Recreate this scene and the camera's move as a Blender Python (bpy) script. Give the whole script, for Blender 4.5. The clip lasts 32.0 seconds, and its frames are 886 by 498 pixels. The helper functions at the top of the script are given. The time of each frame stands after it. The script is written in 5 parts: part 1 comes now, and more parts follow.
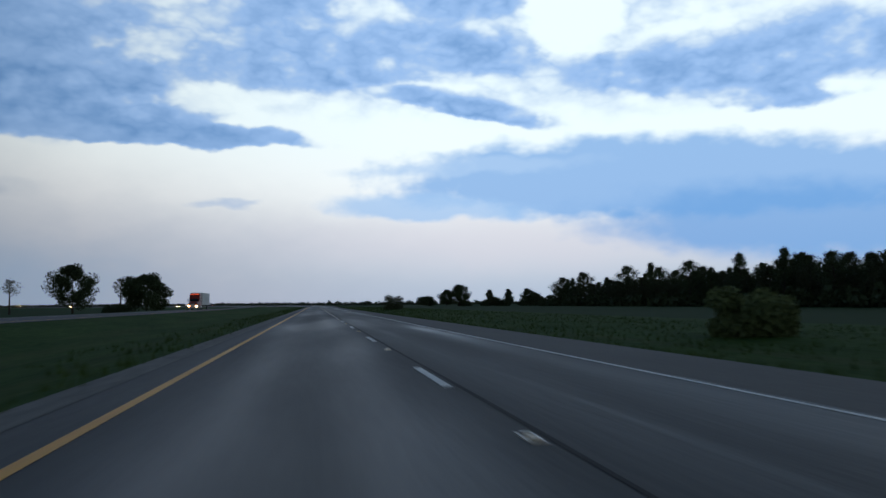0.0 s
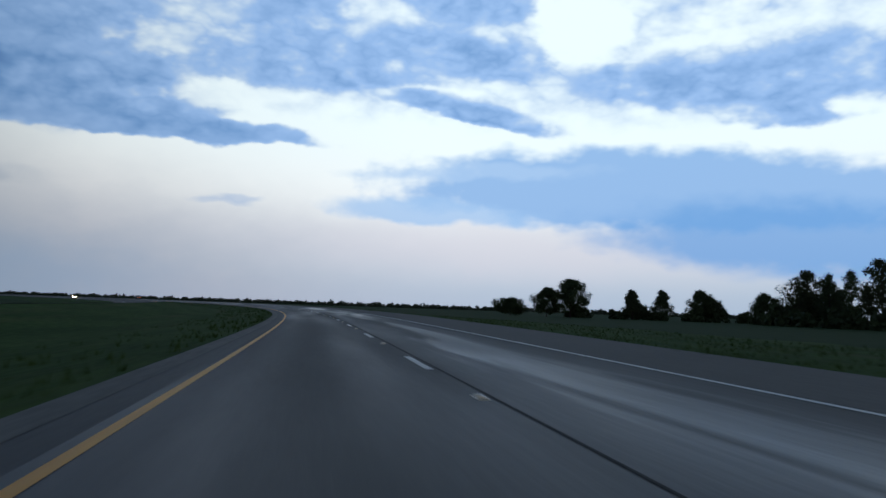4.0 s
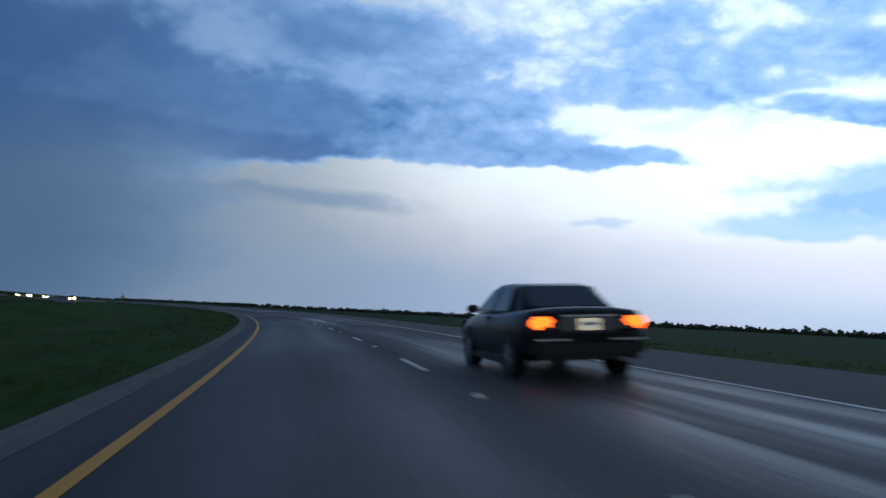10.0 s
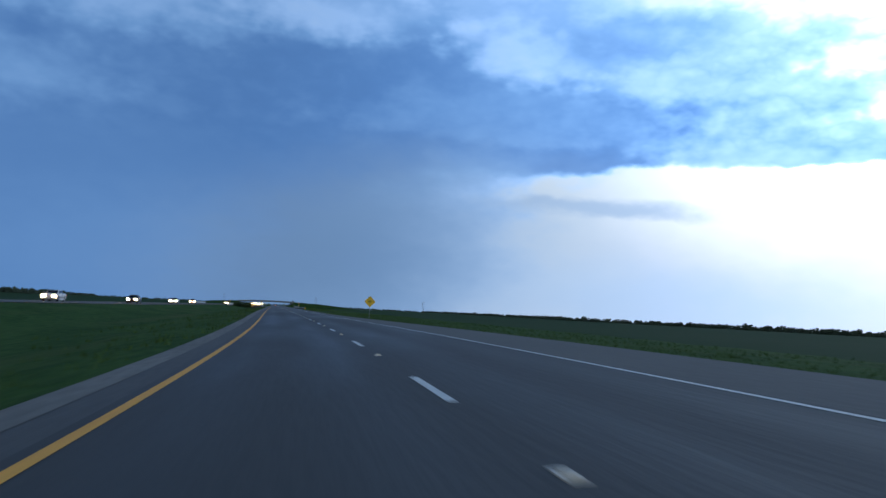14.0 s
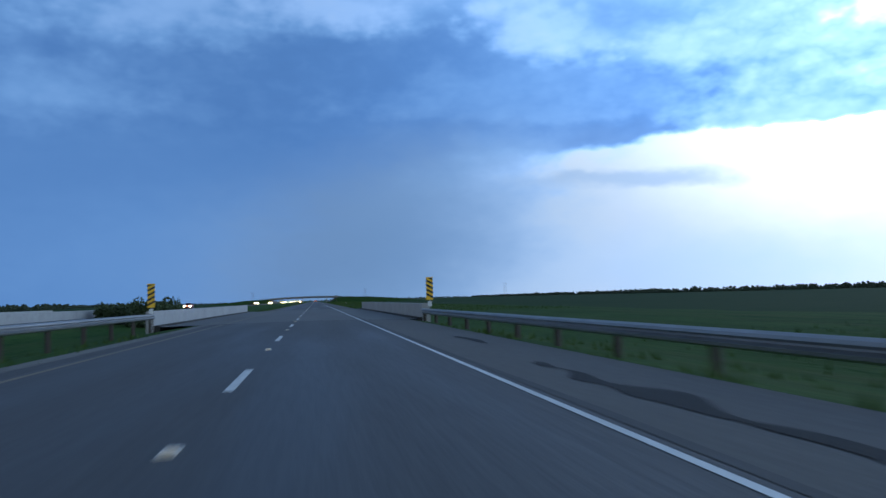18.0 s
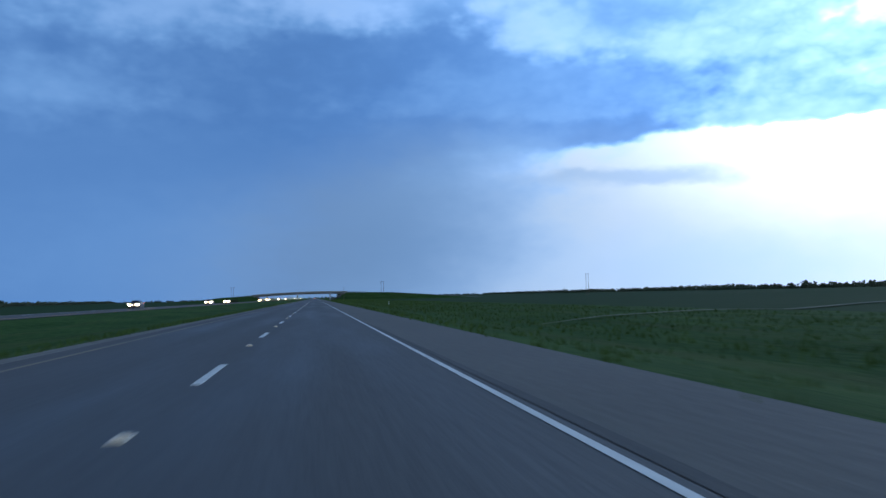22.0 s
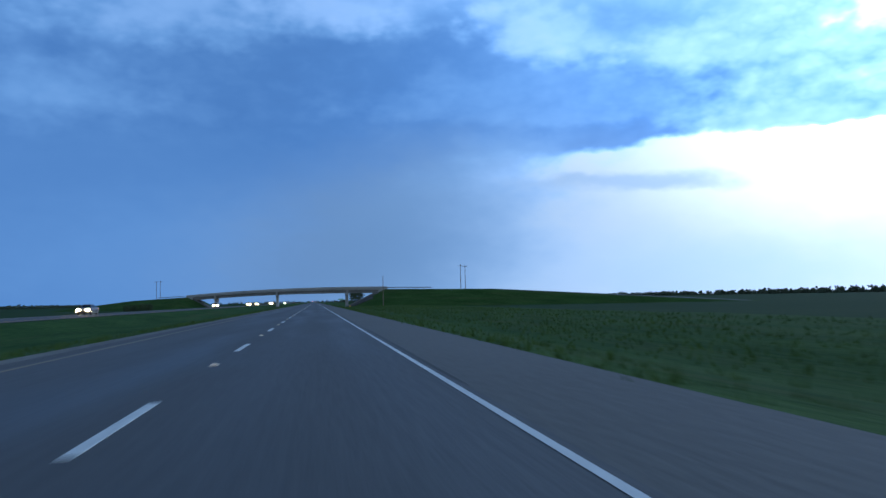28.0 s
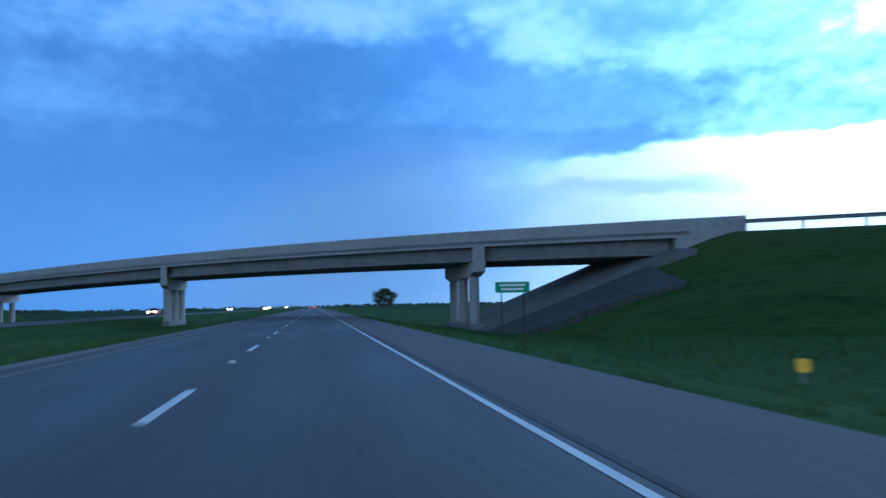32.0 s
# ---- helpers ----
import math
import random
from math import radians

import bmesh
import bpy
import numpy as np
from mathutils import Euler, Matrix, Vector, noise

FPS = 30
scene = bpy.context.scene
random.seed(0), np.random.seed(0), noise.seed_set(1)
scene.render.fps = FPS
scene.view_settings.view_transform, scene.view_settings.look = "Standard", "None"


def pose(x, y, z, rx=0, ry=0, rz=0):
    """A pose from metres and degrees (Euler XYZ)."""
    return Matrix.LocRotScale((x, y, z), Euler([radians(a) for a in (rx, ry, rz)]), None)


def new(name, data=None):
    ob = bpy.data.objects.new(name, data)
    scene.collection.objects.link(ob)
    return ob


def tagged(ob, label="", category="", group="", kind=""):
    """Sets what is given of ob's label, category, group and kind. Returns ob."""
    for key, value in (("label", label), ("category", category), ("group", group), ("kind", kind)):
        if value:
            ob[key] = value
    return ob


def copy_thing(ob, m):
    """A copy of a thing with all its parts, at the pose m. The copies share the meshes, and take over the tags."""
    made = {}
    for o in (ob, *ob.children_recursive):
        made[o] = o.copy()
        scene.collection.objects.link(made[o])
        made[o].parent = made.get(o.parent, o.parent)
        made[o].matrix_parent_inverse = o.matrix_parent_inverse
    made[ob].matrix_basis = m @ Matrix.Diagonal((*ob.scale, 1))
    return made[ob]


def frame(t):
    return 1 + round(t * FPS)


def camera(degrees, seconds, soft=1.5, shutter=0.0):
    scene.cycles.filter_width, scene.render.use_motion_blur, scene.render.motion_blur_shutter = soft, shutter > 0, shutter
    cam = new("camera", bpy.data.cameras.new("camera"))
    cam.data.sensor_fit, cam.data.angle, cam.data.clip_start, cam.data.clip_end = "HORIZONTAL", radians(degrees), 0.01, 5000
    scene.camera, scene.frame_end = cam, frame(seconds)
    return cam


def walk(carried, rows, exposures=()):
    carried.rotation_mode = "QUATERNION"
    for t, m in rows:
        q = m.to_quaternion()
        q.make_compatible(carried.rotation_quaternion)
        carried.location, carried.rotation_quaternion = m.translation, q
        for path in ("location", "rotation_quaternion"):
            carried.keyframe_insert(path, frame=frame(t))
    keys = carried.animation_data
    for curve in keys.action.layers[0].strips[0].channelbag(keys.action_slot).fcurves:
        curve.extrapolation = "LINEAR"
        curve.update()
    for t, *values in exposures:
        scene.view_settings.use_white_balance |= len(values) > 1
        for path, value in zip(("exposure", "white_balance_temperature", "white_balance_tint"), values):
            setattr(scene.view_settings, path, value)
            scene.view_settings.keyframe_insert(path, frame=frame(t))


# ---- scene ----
# Plan: distances along the road (s) and across it (d, right of the dashed line) are in
# lane units of a 3.6 m lane; SCALE brings the finished place to size in one step at the end.
SCALE = 0.54
LEAD_YAW, EYE = -9.33, 1.09


# ---- road line ----
def ramp(x, a, b):
    q = min(1.0, max(0.0, (x - a) / (b - a)))
    return q * q * (3 - 2 * q)


CURVE_IN, CURVE_OUT, BEND = (265.0, 405.0), (965.0, 1065.0), 0.0750
STEP = 2.5


def bend(s):
    return BEND * ramp(s, *CURVE_IN) * (1 - ramp(s, *CURVE_OUT))


def bank(s):
    return 3.7 * ramp(s, 210, 350) * (1 - ramp(s, 970, 1110))


S0, S1 = -300.0, 5200.0
LINE = []
_x, _y, _h = 0.0, S0, 0.0
for _i in range(int((S1 - S0) / STEP) + 1):
    LINE.append((_x, _y, _h))
    _h += bend(S0 + _i * STEP) * STEP
    _x -= math.sin(radians(_h)) * STEP
    _y += math.cos(radians(_h)) * STEP


def line_at(s):
    k = (s - S0) / STEP
    i = max(0, min(len(LINE) - 2, int(k)))
    a, b, q = LINE[i], LINE[i + 1], k - i
    return tuple(a[n] + (b[n] - a[n]) * q for n in range(3))


def crown(d):
    return -0.012 * abs(d)


def road_z(s, d):
    """Height of the paved surface of the carriageway driven on."""
    flat = ramp(s, 210, 350) * (1 - ramp(s, 970, 1110))
    return d * math.tan(radians(bank(s))) + crown(d) * (1 - flat)


def at(s, d, z=0.0):
    x, y, h = line_at(s)
    return Vector((x + d * math.cos(radians(h)), y + d * math.sin(radians(h)), z))


# ---- camera ----
cam = camera(59.0, 32.0, soft=1.5, shutter=0.18)
# seconds, way along, place across, turn, tilt, lean
CAR = [
    (0.0, 4.7, -1.68, 0.0, 3.95, -0.5), (1.0, 75.2, -1.65, 0.0, 3.95, -0.5), (2.0, 142.1, -1.55, 0.0, 3.9, -0.5),
    (2.5, 177.4, -1.60, 0.0, 3.9, -0.4), (3.5, 247.4, -1.85, 0.0, 4.1, 1.1), (4.5, 317.4, -2.05, 0.0, 4.45, 2.5),
    (5.0, 352.5, -2.10, 0.0, 4.6, 2.7), (5.5, 387.6, -2.05, 0.0, 4.8, 2.8), (6.0, 422.6, -2.00, 0.0, 4.62, 2.9),
    (6.5, 457.2, -1.95, 0.0, 4.62, 3.0), (7.0, 491.4, -1.90, 0.0, 4.68, 3.0), (7.5, 525.4, -1.82, 0.0, 4.72, 2.95),
    (8.0, 560.0, -1.80, 0.0, 4.70, 2.95), (8.5, 595.6, -1.85, 0.0, 4.60, 2.95), (9.0, 630.5, -1.95, 0.0, 4.56, 2.95),
    (9.5, 663.4, -2.05, 0.0, 4.66, 2.9), (10.0, 696.4, -2.12, 0.0, 4.81, 2.8), (10.5, 731.6, -2.10, 0.0, 4.24, 2.8),
    (11.0, 767.5, -2.03, 0.0, 4.66, 2.9), (11.5, 803.6, -2.00, 0.0, 4.69, 2.95), (12.0, 839.6, -1.97, 0.0, 4.64, 2.95),
    (12.5, 875.0, -1.93, 0.0, 4.58, 3.0), (13.0, 910.3, -1.88, 0.0, 4.58, 3.1), (13.5, 945.8, -1.80, 0.0, 4.67, 3.1),
    (14.0, 981.3, -1.68, 0.0, 4.67, 2.9), (14.5, 1016.2, -1.35, 0.0, 4.35, 2.1), (15.0, 1050.7, -0.92, 0.0, 4.05, 0.8),
    (15.5, 1084.4, -0.58, 0.0, 3.76, -0.7), (16.5, 1155.2, 0.25, 0.0, 3.6, -1.3), (17.5, 1225.9, 0.95, 0.0, 3.56, -1.6),
    (18.0, 1260.5, 1.07, 0.0, 3.53, -1.6), (18.5, 1295.0, 1.22, 0.0, 3.54, -1.5), (19.0, 1330.2, 1.31, 0.0, 3.62, -1.4),
    (20.0, 1399.0, 1.43, 0.0, 3.60, -1.4), (21.0, 1469.3, 1.50, 0.0, 3.51, -1.4), (22.0, 1540.4, 1.52, 0.0, 3.35, -1.4),
    (23.0, 1610.6, 1.50, 0.0, 3.40, -1.3), (24.0, 1679.6, 1.60, 0.0, 3.36, -1.3), (25.0, 1749.9, 1.75, 0.0, 3.42, -1.25),
    (25.5, 1784.8, 1.75, 0.0, 3.5, -1.2), (26.5, 1854.6, 1.75, 0.0, 3.52, -1.2), (27.5, 1924.4, 1.75, 0.0, 3.53, -1.2),
    (28.0, 1959.4, 1.75, 0.0, 3.66, -1.25), (29.0, 2029.4, 1.72, 0.0, 3.68, -1.25), (30.0, 2099.0, 1.64, 0.0, 3.78, -1.2),
    (31.0, 2168.2, 1.65, 0.0, 3.8, -1.2), (31.5, 2203.2, 1.64, 0.0, 3.82, -1.3), (32.0, 2238.0, 1.63, 0.0, 4.0, -1.2),
]


def eye_pose(s, d, turn, tilt, lean):
    p = at(s, d, road_z(s, d) + EYE) * SCALE
    return pose(p.x, p.y, p.z, 0, 0, line_at(s)[2] + LEAD_YAW + turn) @ pose(0, 0, 0, 90 + tilt, 0, 0) @ pose(0, 0, 0, 0, 0, lean)


# the camera opens up as it turns from the bright west to the dark storm, and cools a little
LIGHT = [(0.0, -1.4, 6350, 5), (6.0, -1.42, 6250, 5), (9.0, -1.25, 5980, 4), (12.0, -0.72, 5780, 5), (15.0, -0.14, 5900, 5), (19.0, -0.12, 5620, 5), (25.0, -0.08, 5720, 5), (28.0, -0.09, 5380, 4), (30.0, -0.07, 5320, 4), (32.0, 0.12, 4700, 0)]
walk(cam, [(t, eye_pose(*row)) for t, *row in CAR], LIGHT)

# ---- sky ----
world = bpy.data.worlds.new("evening_sky")
scene.world = world
world.use_nodes = True
WN, WL = world.node_tree.nodes, world.node_tree.links
WN.clear()


def feed(sock, v):
    if isinstance(v, bpy.types.NodeSocket):
        WL.new(v, sock)
    else:
        sock.default_value = v


def wmath(op, a, b=0.0, c=0.0):
    n = WN.new("ShaderNodeMath")
    n.operation = op
    for sock, v in zip(n.inputs, (a, b, c)):
        feed(sock, v)
    return n.outputs[0]


def wstep(v, lo, hi):
    n = WN.new("ShaderNodeMapRange")
    n.interpolation_type = "SMOOTHSTEP"
    feed(n.inputs["Value"], v)
    n.inputs["From Min"].default_value, n.inputs["From Max"].default_value = lo, hi
    return n.outputs["Result"]


def wmix(fac, a, b):
    n = WN.new("ShaderNodeMix")
    n.data_type = "RGBA"
    feed(n.inputs["Factor"], fac)
    for key, v in ((6, a), (7, b)):
        feed(n.inputs[key], v if isinstance(v, bpy.types.NodeSocket) else (*v, 1))
    return n.outputs[2]


def wnoise(vec, scale, detail=4.0, rough=0.55):
    n = WN.new("ShaderNodeTexNoise")
    feed(n.inputs["Vector"], vec)
    n.inputs["Scale"].default_value, n.inputs["Detail"].default_value, n.inputs["Roughness"].default_value = scale, detail, rough
    return n


def wvec(x, y, z):
    n = WN.new("ShaderNodeCombineXYZ")
    for sock, v in zip(n.inputs, (x, y, z)):
        feed(sock, v)
    return n.outputs[0]


_dir = WN.new("ShaderNodeNewGeometry")
_sep = WN.new("ShaderNodeSeparateXYZ")
WL.new(_dir.outputs["Position"], _sep.inputs[0])
DX, DY, DZ = _sep.outputs
AZ0 = wmath("DEGREES", wmath("ARCTAN2", wmath("MULTIPLY", DX, -1.0), DY))
EL0 = wmath("DEGREES", wmath("ARCSINE", DZ))
# billows shift the outlines of every cloud, at three sizes
_flow = wvec(wmath("MULTIPLY", AZ0, 0.1), wmath("MULTIPLY", EL0, 0.17), 0.0)


def billow(scale, detail, rough):
    c = WN.new("ShaderNodeSeparateColor")
    WL.new(wnoise(_flow, scale, detail, rough).outputs["Color"], c.inputs[0])
    return [wmath("SUBTRACT", o, 0.5) for o in c.outputs]


_b, _m, _f = billow(0.9, 3.0, 0.5), billow(2.8, 3.0, 0.5), billow(7.0, 2.0, 0.45)
AZ = wmath("MULTIPLY_ADD", _f[0], 1.5, wmath("MULTIPLY_ADD", _m[0], 4.0, wmath("MULTIPLY_ADD", _b[0], 2.0, AZ0)))
EL = wmath("MULTIPLY_ADD", _f[1], 0.5, wmath("MULTIPLY_ADD", _m[1], 1.25, wmath("MULTIPLY_ADD", _b[1], 0.6, EL0)))
GRAIN = wmath("MULTIPLY_ADD", _f[2], 0.4, _m[2])

WHITE, PALE, HAZE, PINK = (0.86, 0.95, 1.0), (0.47, 0.60, 0.82), (0.41, 0.49, 0.63), (0.68, 0.63, 0.71)
STORM, DEEP = (0.108, 0.225, 0.49), (0.078, 0.165, 0.38)
nishita = WN.new("ShaderNodeTexSky")
nishita.sky_type = "NISHITA"
nishita.sun_disc = False
nishita.sun_elevation, nishita.sun_rotation = radians(3), radians(-20)
clear = wmix(wstep(EL0, 0.0, 9.0), HAZE, (0.86, 0.86, 0.89))
clear = wmix(wstep(EL0, 5.0, 14.0), clear, WHITE)
clear = wmix(0.006, clear, nishita.outputs[0])
SKY = clear


def shape(az, el, wide, high, amount, soft, rise, rough, flat):
    """Where a cloud lies: its middle, half sizes in degrees, edge, slope, and how flat its base is."""
    u = wmath("SUBTRACT", AZ, az)
    v = wmath("SUBTRACT", EL, el)
    if rise:
        v = wmath("MULTIPLY_ADD", u, -rise, v)
    u, v = wmath("MULTIPLY", u, 1 / wide), wmath("MULTIPLY", v, 1 / high)
    if flat != 1:
        v = wmath("MINIMUM", v, wmath("MULTIPLY", v, flat))
    q = wmath("SQRT", wmath("MULTIPLY_ADD", u, u, wmath("MULTIPLY", v, v)))
    q = wmath("MULTIPLY_ADD", GRAIN, rough, q)
    return wmath("MULTIPLY", wmath("SUBTRACT", 1.0, wstep(q, 1 - soft, 1 + soft)), amount)


def mass(az, el, wide, high, thick, amount=1.0, soft=0.35, rise=0.0, rough=0.5, flat=1):
    """Sets how thick the cloud is over one part of the sky: 0 open, 1 storm."""
    global THICK
    m = shape(az, el, wide, high, amount, soft, rise, rough, flat)
    THICK = wmath("MULTIPLY_ADD", m, wmath("SUBTRACT", thick, THICK), THICK)


def cloud(az, el, wide, high, colour, amount=1.0, soft=0.35, rise=0.0, rough=0.5, flat=1):
    """Lays one tinted cloud over the sky."""
    global SKY
    SKY = wmix(shape(az, el, wide, high, amount, soft, rise, rough, flat), SKY, colour)


THICK = wmath("MULTIPLY_ADD", wstep(EL0, 12.0, 15.0), 0.17, wmath("MULTIPLY", wstep(EL0, 19.0, 30.0), 0.3))
# the storm: its body, its low edge, and the rain under it
mass(66.3, 10.8, 28.4, 15.99, 0.95, 1, 0.25, -0.01, 0.3, 1)
mass(30.5, 12.2, 15.7, 3.60, 1.12, 1, 0.22, -0.07, 0.15, 2.2)
mass(40.4, 15.5, 16.9, 7.08, 1.0, 0.9, 0.4, -0.12, 0.5, 1)
mass(27.5, 13.4, 18.4, 3.15, 0.88, 0.95, 0.3, 0.03, 0.5, 2.2)
mass(10.7, 12.0, 9.6, 0.89, 0.62, 0.9, 0.4, 0.05, 0.5, 1.6)
mass(59.8, 2.5, 13.0, 4.71, 0.84, 0.7, 0.6, 0.02, 0.2, 1)
mass(50.9, 3.6, 2.5, 4.89, 0.95, 0.4, 0.8, -0.65, 0.2, 1)
mass(43.9, 3.0, 5.4, 4.54, 0.66, 0.8, 0.6, -0.28, 0.2, 1)
mass(37.7, 4.1, 4.9, 5.34, 0.45, 0.8, 0.8, -0.22, 0.2, 1)
mass(23.1, 1.2, 13.4, 3.13, 0.4, 0.8, 0.8, 0.03, 0.2, 1)
# pale openings high in the storm
mass(33.9, 19.2, 4.9, 1.73, 0.52, 0.8, 0.75, 0.23, 1.7, 1)
mass(48.1, 20.5, 5.5, 1.27, 0.36, 0.75, 0.8, 0.00, 1.7, 1)
mass(60.9, 20.0, 8.7, 1.78, 0.5, 0.7, 0.8, -0.06, 1.7, 1)
mass(68.7, 14.2, 4.9, 1.59, 0.66, 0.6, 0.9, -0.09, 1.7, 1)
mass(22.2, 16.9, 4.5, 1.21, 0.68, 0.8, 0.6, -0.04, 0.9, 1)
mass(12.4, 17.2, 3.6, 1.83, 0.58, 0.8, 0.5, -0.09, 0.9, 1)
mass(10.7, 12.8, 2.5, 0.57, 0.3, 0.8, 0.6, -0.18, 0.5, 1)
mass(14.5, 12.6, 6.0, 0.50, 0.55, 0.7, 0.6, -0.07, 0.5, 1)
mass(34.3, 19.4, 4.5, 1.83, 0.42, 0.65, 0.85, 0.17, 1.9, 1)
# heaps along its edge
mass(24.5, 19.8, 6.3, 1.59, 0.85, 0.8, 0.5, -0.07, 0.8, 1)
mass(21.8, 16.8, 4.6, 1.33, 0.45, 0.75, 0.6, -0.05, 0.8, 1)
mass(14.2, 15.0, 5.8, 1.35, 0.6, 0.7, 0.6, -0.02, 0.8, 1)
mass(12.2, 19.0, 4.4, 2.11, 0.2, 0.9, 0.5, -0.00, 0.8, 1)
mass(6.5, 20.0, 2.8, 2.25, 0.2, 0.7, 0.6, 0.03, 0.8, 1)
mass(7.5, 14.3, 6.0, 0.71, 0.03, 0.9, 0.5, -0.06, 0.5, 1)
mass(0.1, 19.0, 4.5, 2.28, 0.45, 0.75, 0.5, 0.06, 0.8, 1)
mass(-6.2, 19.6, 2.6, 1.94, 0.1, 0.8, 0.5, 0.10, 0.8, 1)
mass(5.3, 17.2, 4.6, 1.95, 0.5, 0.8, 0.5, -0.05, 0.8, 1)
mass(6.8, 14.7, 4.6, 0.64, 0.08, 0.85, 0.5, -0.06, 1.0, 1)
mass(-0.3, 16.3, 7.1, 2.04, 0.58, 0.85, 0.45, -0.02, 0.8, 1.8)
mass(2.5, 20.4, 4.7, 1.71, 0.48, 0.75, 0.6, -0.03, 0.8, 1)
mass(-4.3, 20.8, 2.5, 1.88, 0.15, 0.75, 0.5, -0.00, 0.8, 1)
mass(-11.2, 21.5, 5.9, 1.25, 0.5, 0.9, 0.4, 0.05, 0.8, 1)
mass(-9.7, 18.0, 8.2, 2.13, 0.58, 0.9, 0.4, 0.10, 0.8, 1.8)
mass(-7.0, 15.5, 3.2, 0.47, 0.08, 0.85, 0.5, -0.00, 1.0, 1)
mass(-10.9, 14.0, 6.2, 1.10, 0.58, 0.95, 0.35, 0.19, 0.9, 1.8)
mass(-19.0, 20.0, 3.1, 3.02, 0.0, 0.95, 0.4, 0.08, 0.8, 1)
mass(-22.5, 15.8, 4.0, 1.52, 0.55, 0.9, 0.4, 0.16, 0.8, 1.6)
mass(6.2, 12.0, 5.1, 0.73, 0.62, 0.85, 0.4, 0.09, 0.5, 1.8)
# heaps over the first stretch
mass(-30.6, 15.7, 10.8, 2.12, 0.58, 0.85, 0.45, 0.01, 0.8, 1.4)
mass(-33.4, 13.5, 4.4, 0.95, 0.6, 0.9, 0.4, 0.01, 1.0, 1.8)
mass(-36.9, 17.0, 4.1, 1.38, 0.52, 0.8, 0.5, 0.17, 0.8, 1)
mass(-37.1, 13.8, 1.8, 0.50, 0.04, 0.85, 0.5, 0.14, 1.0, 1)
mass(-27.7, 18.9, 4.1, 0.44, 0.04, 0.85, 0.5, -0.07, 1.0, 1)
mass(16.7, 18.2, 6.8, 1.91, 0.6, 0.85, 0.5, -0.12, 0.8, 1)
mass(10.6, 17.9, 2.7, 1.46, 0.15, 0.7, 0.6, -0.09, 0.8, 1)
mass(15.9, 13.3, 7.3, 1.99, 0.58, 0.85, 0.5, -0.08, 1.1, 1)
mass(7.1, 14.4, 3.5, 0.84, 0.08, 0.8, 0.5, -0.05, 1.1, 1)
mass(12.3, 11.5, 10.4, 0.98, 0.66, 0.9, 0.35, 0.00, 0.5, 1.8)
# light shows through the thin parts, puffs and creases mottle the heaps
_open = wmath("MULTIPLY_ADD", wmath("SUBTRACT", 1.0, wstep(AZ0, 10.0, 36.0)), 0.8, 0.2)
_high = wmath("MULTIPLY_ADD", wstep(EL, 9.5, 13.5), 0.85, 0.15)
_puff = wmath("MULTIPLY_ADD", wmath("ABSOLUTE", _m[0]), -1.1, wmath("MULTIPLY_ADD", GRAIN, 0.7, 0.11))
THICK = wmath("MULTIPLY_ADD", _puff, wmath("MULTIPLY", wmath("MULTIPLY", _open, _high), wstep(THICK, -0.1, 0.3)), THICK)
_shade = WN.new("ShaderNodeValToRGB")
_steps = ((0.0, PALE), (0.2, PALE), (0.42, (0.33, 0.50, 0.82)), (0.62, (0.19, 0.345, 0.64)), (0.8, STORM), (1.0, DEEP))
for _k, (_at, _c) in enumerate(_steps):
    _e = _shade.color_ramp.elements[_k] if _k < 2 else _shade.color_ramp.elements.new(_at)
    _e.position, _e.color = _at, (*_c, 1)
WL.new(wmath("MULTIPLY", THICK, 0.8), _shade.inputs[0])
# towards the storm the open sky is seen through rain
SKY = wmix(wmath("MULTIPLY", wstep(AZ0, 14.0, 32.0), 0.85), SKY, (0.46, 0.495, 0.54))
cloud(-13.3, 4.3, 19.9, 1.87, PINK, 0.5, 0.8, 0.01, 0.2, 1)
SKY = wmix(wstep(THICK, 0.02, 0.5), SKY, _shade.outputs[0])
# the long blue bank
cloud(27.4, 7.9, 6.4, 0.44, (0.27, 0.34, 0.46), 0.6, 0.6, 0.07, 0.5, 1)
cloud(27.9, 8.0, 7.0, 0.61, (0.30, 0.38, 0.52), 0.65, 0.6, 0.02, 0.5, 1)
cloud(21.3, 0.9, 19.4, 6.57, (0.285, 0.36, 0.49), 0.75, 0.9, 0.03, 0.2, 1)
cloud(42.3, 3.0, 6.6, 4.95, (0.23, 0.325, 0.49), 0.5, 0.9, -0.22, 0.2, 1)
cloud(44.1, 4.2, 12.2, 5.51, (0.30, 0.40, 0.56), 0.55, 0.95, -0.18, 0.2, 1)
cloud(45.3, 3.7, 8.2, 5.45, (0.135, 0.23, 0.405), 0.75, 0.9, -0.23, 0.2, 1)
cloud(-25.4, 8.3, 19.6, 3.22, (0.25, 0.44, 0.77), 0.9, 0.2, 0.02, 0.6, 1.4)
cloud(-8.4, 6.8, 7.0, 1.07, (0.36, 0.54, 0.83), 0.8, 0.35, 0.04, 0.6, 1.4)
cloud(-34.1, 5.1, 12.7, 2.70, (0.165, 0.36, 0.71), 0.85, 0.4, 0.04, 0.6, 1.2)
cloud(-11.3, 9.8, 7.8, 0.49, (0.42, 0.58, 0.84), 0.7, 0.5, -0.03, 0.8, 1)
cloud(5.7, 7.3, 1.4, 0.21, (0.36, 0.48, 0.72), 0.5, 0.7, -0.06, 0.4, 1)
cloud(6.8, 7.0, 1.3, 0.20, (0.36, 0.48, 0.72), 0.4, 0.7, -0.02, 0.4, 1)
# unseen sky overhead, darkened to hold down the light on the ground
SKY = wmix(wstep(EL0, 24.0, 38.0), SKY, (0.069, 0.112, 0.195))

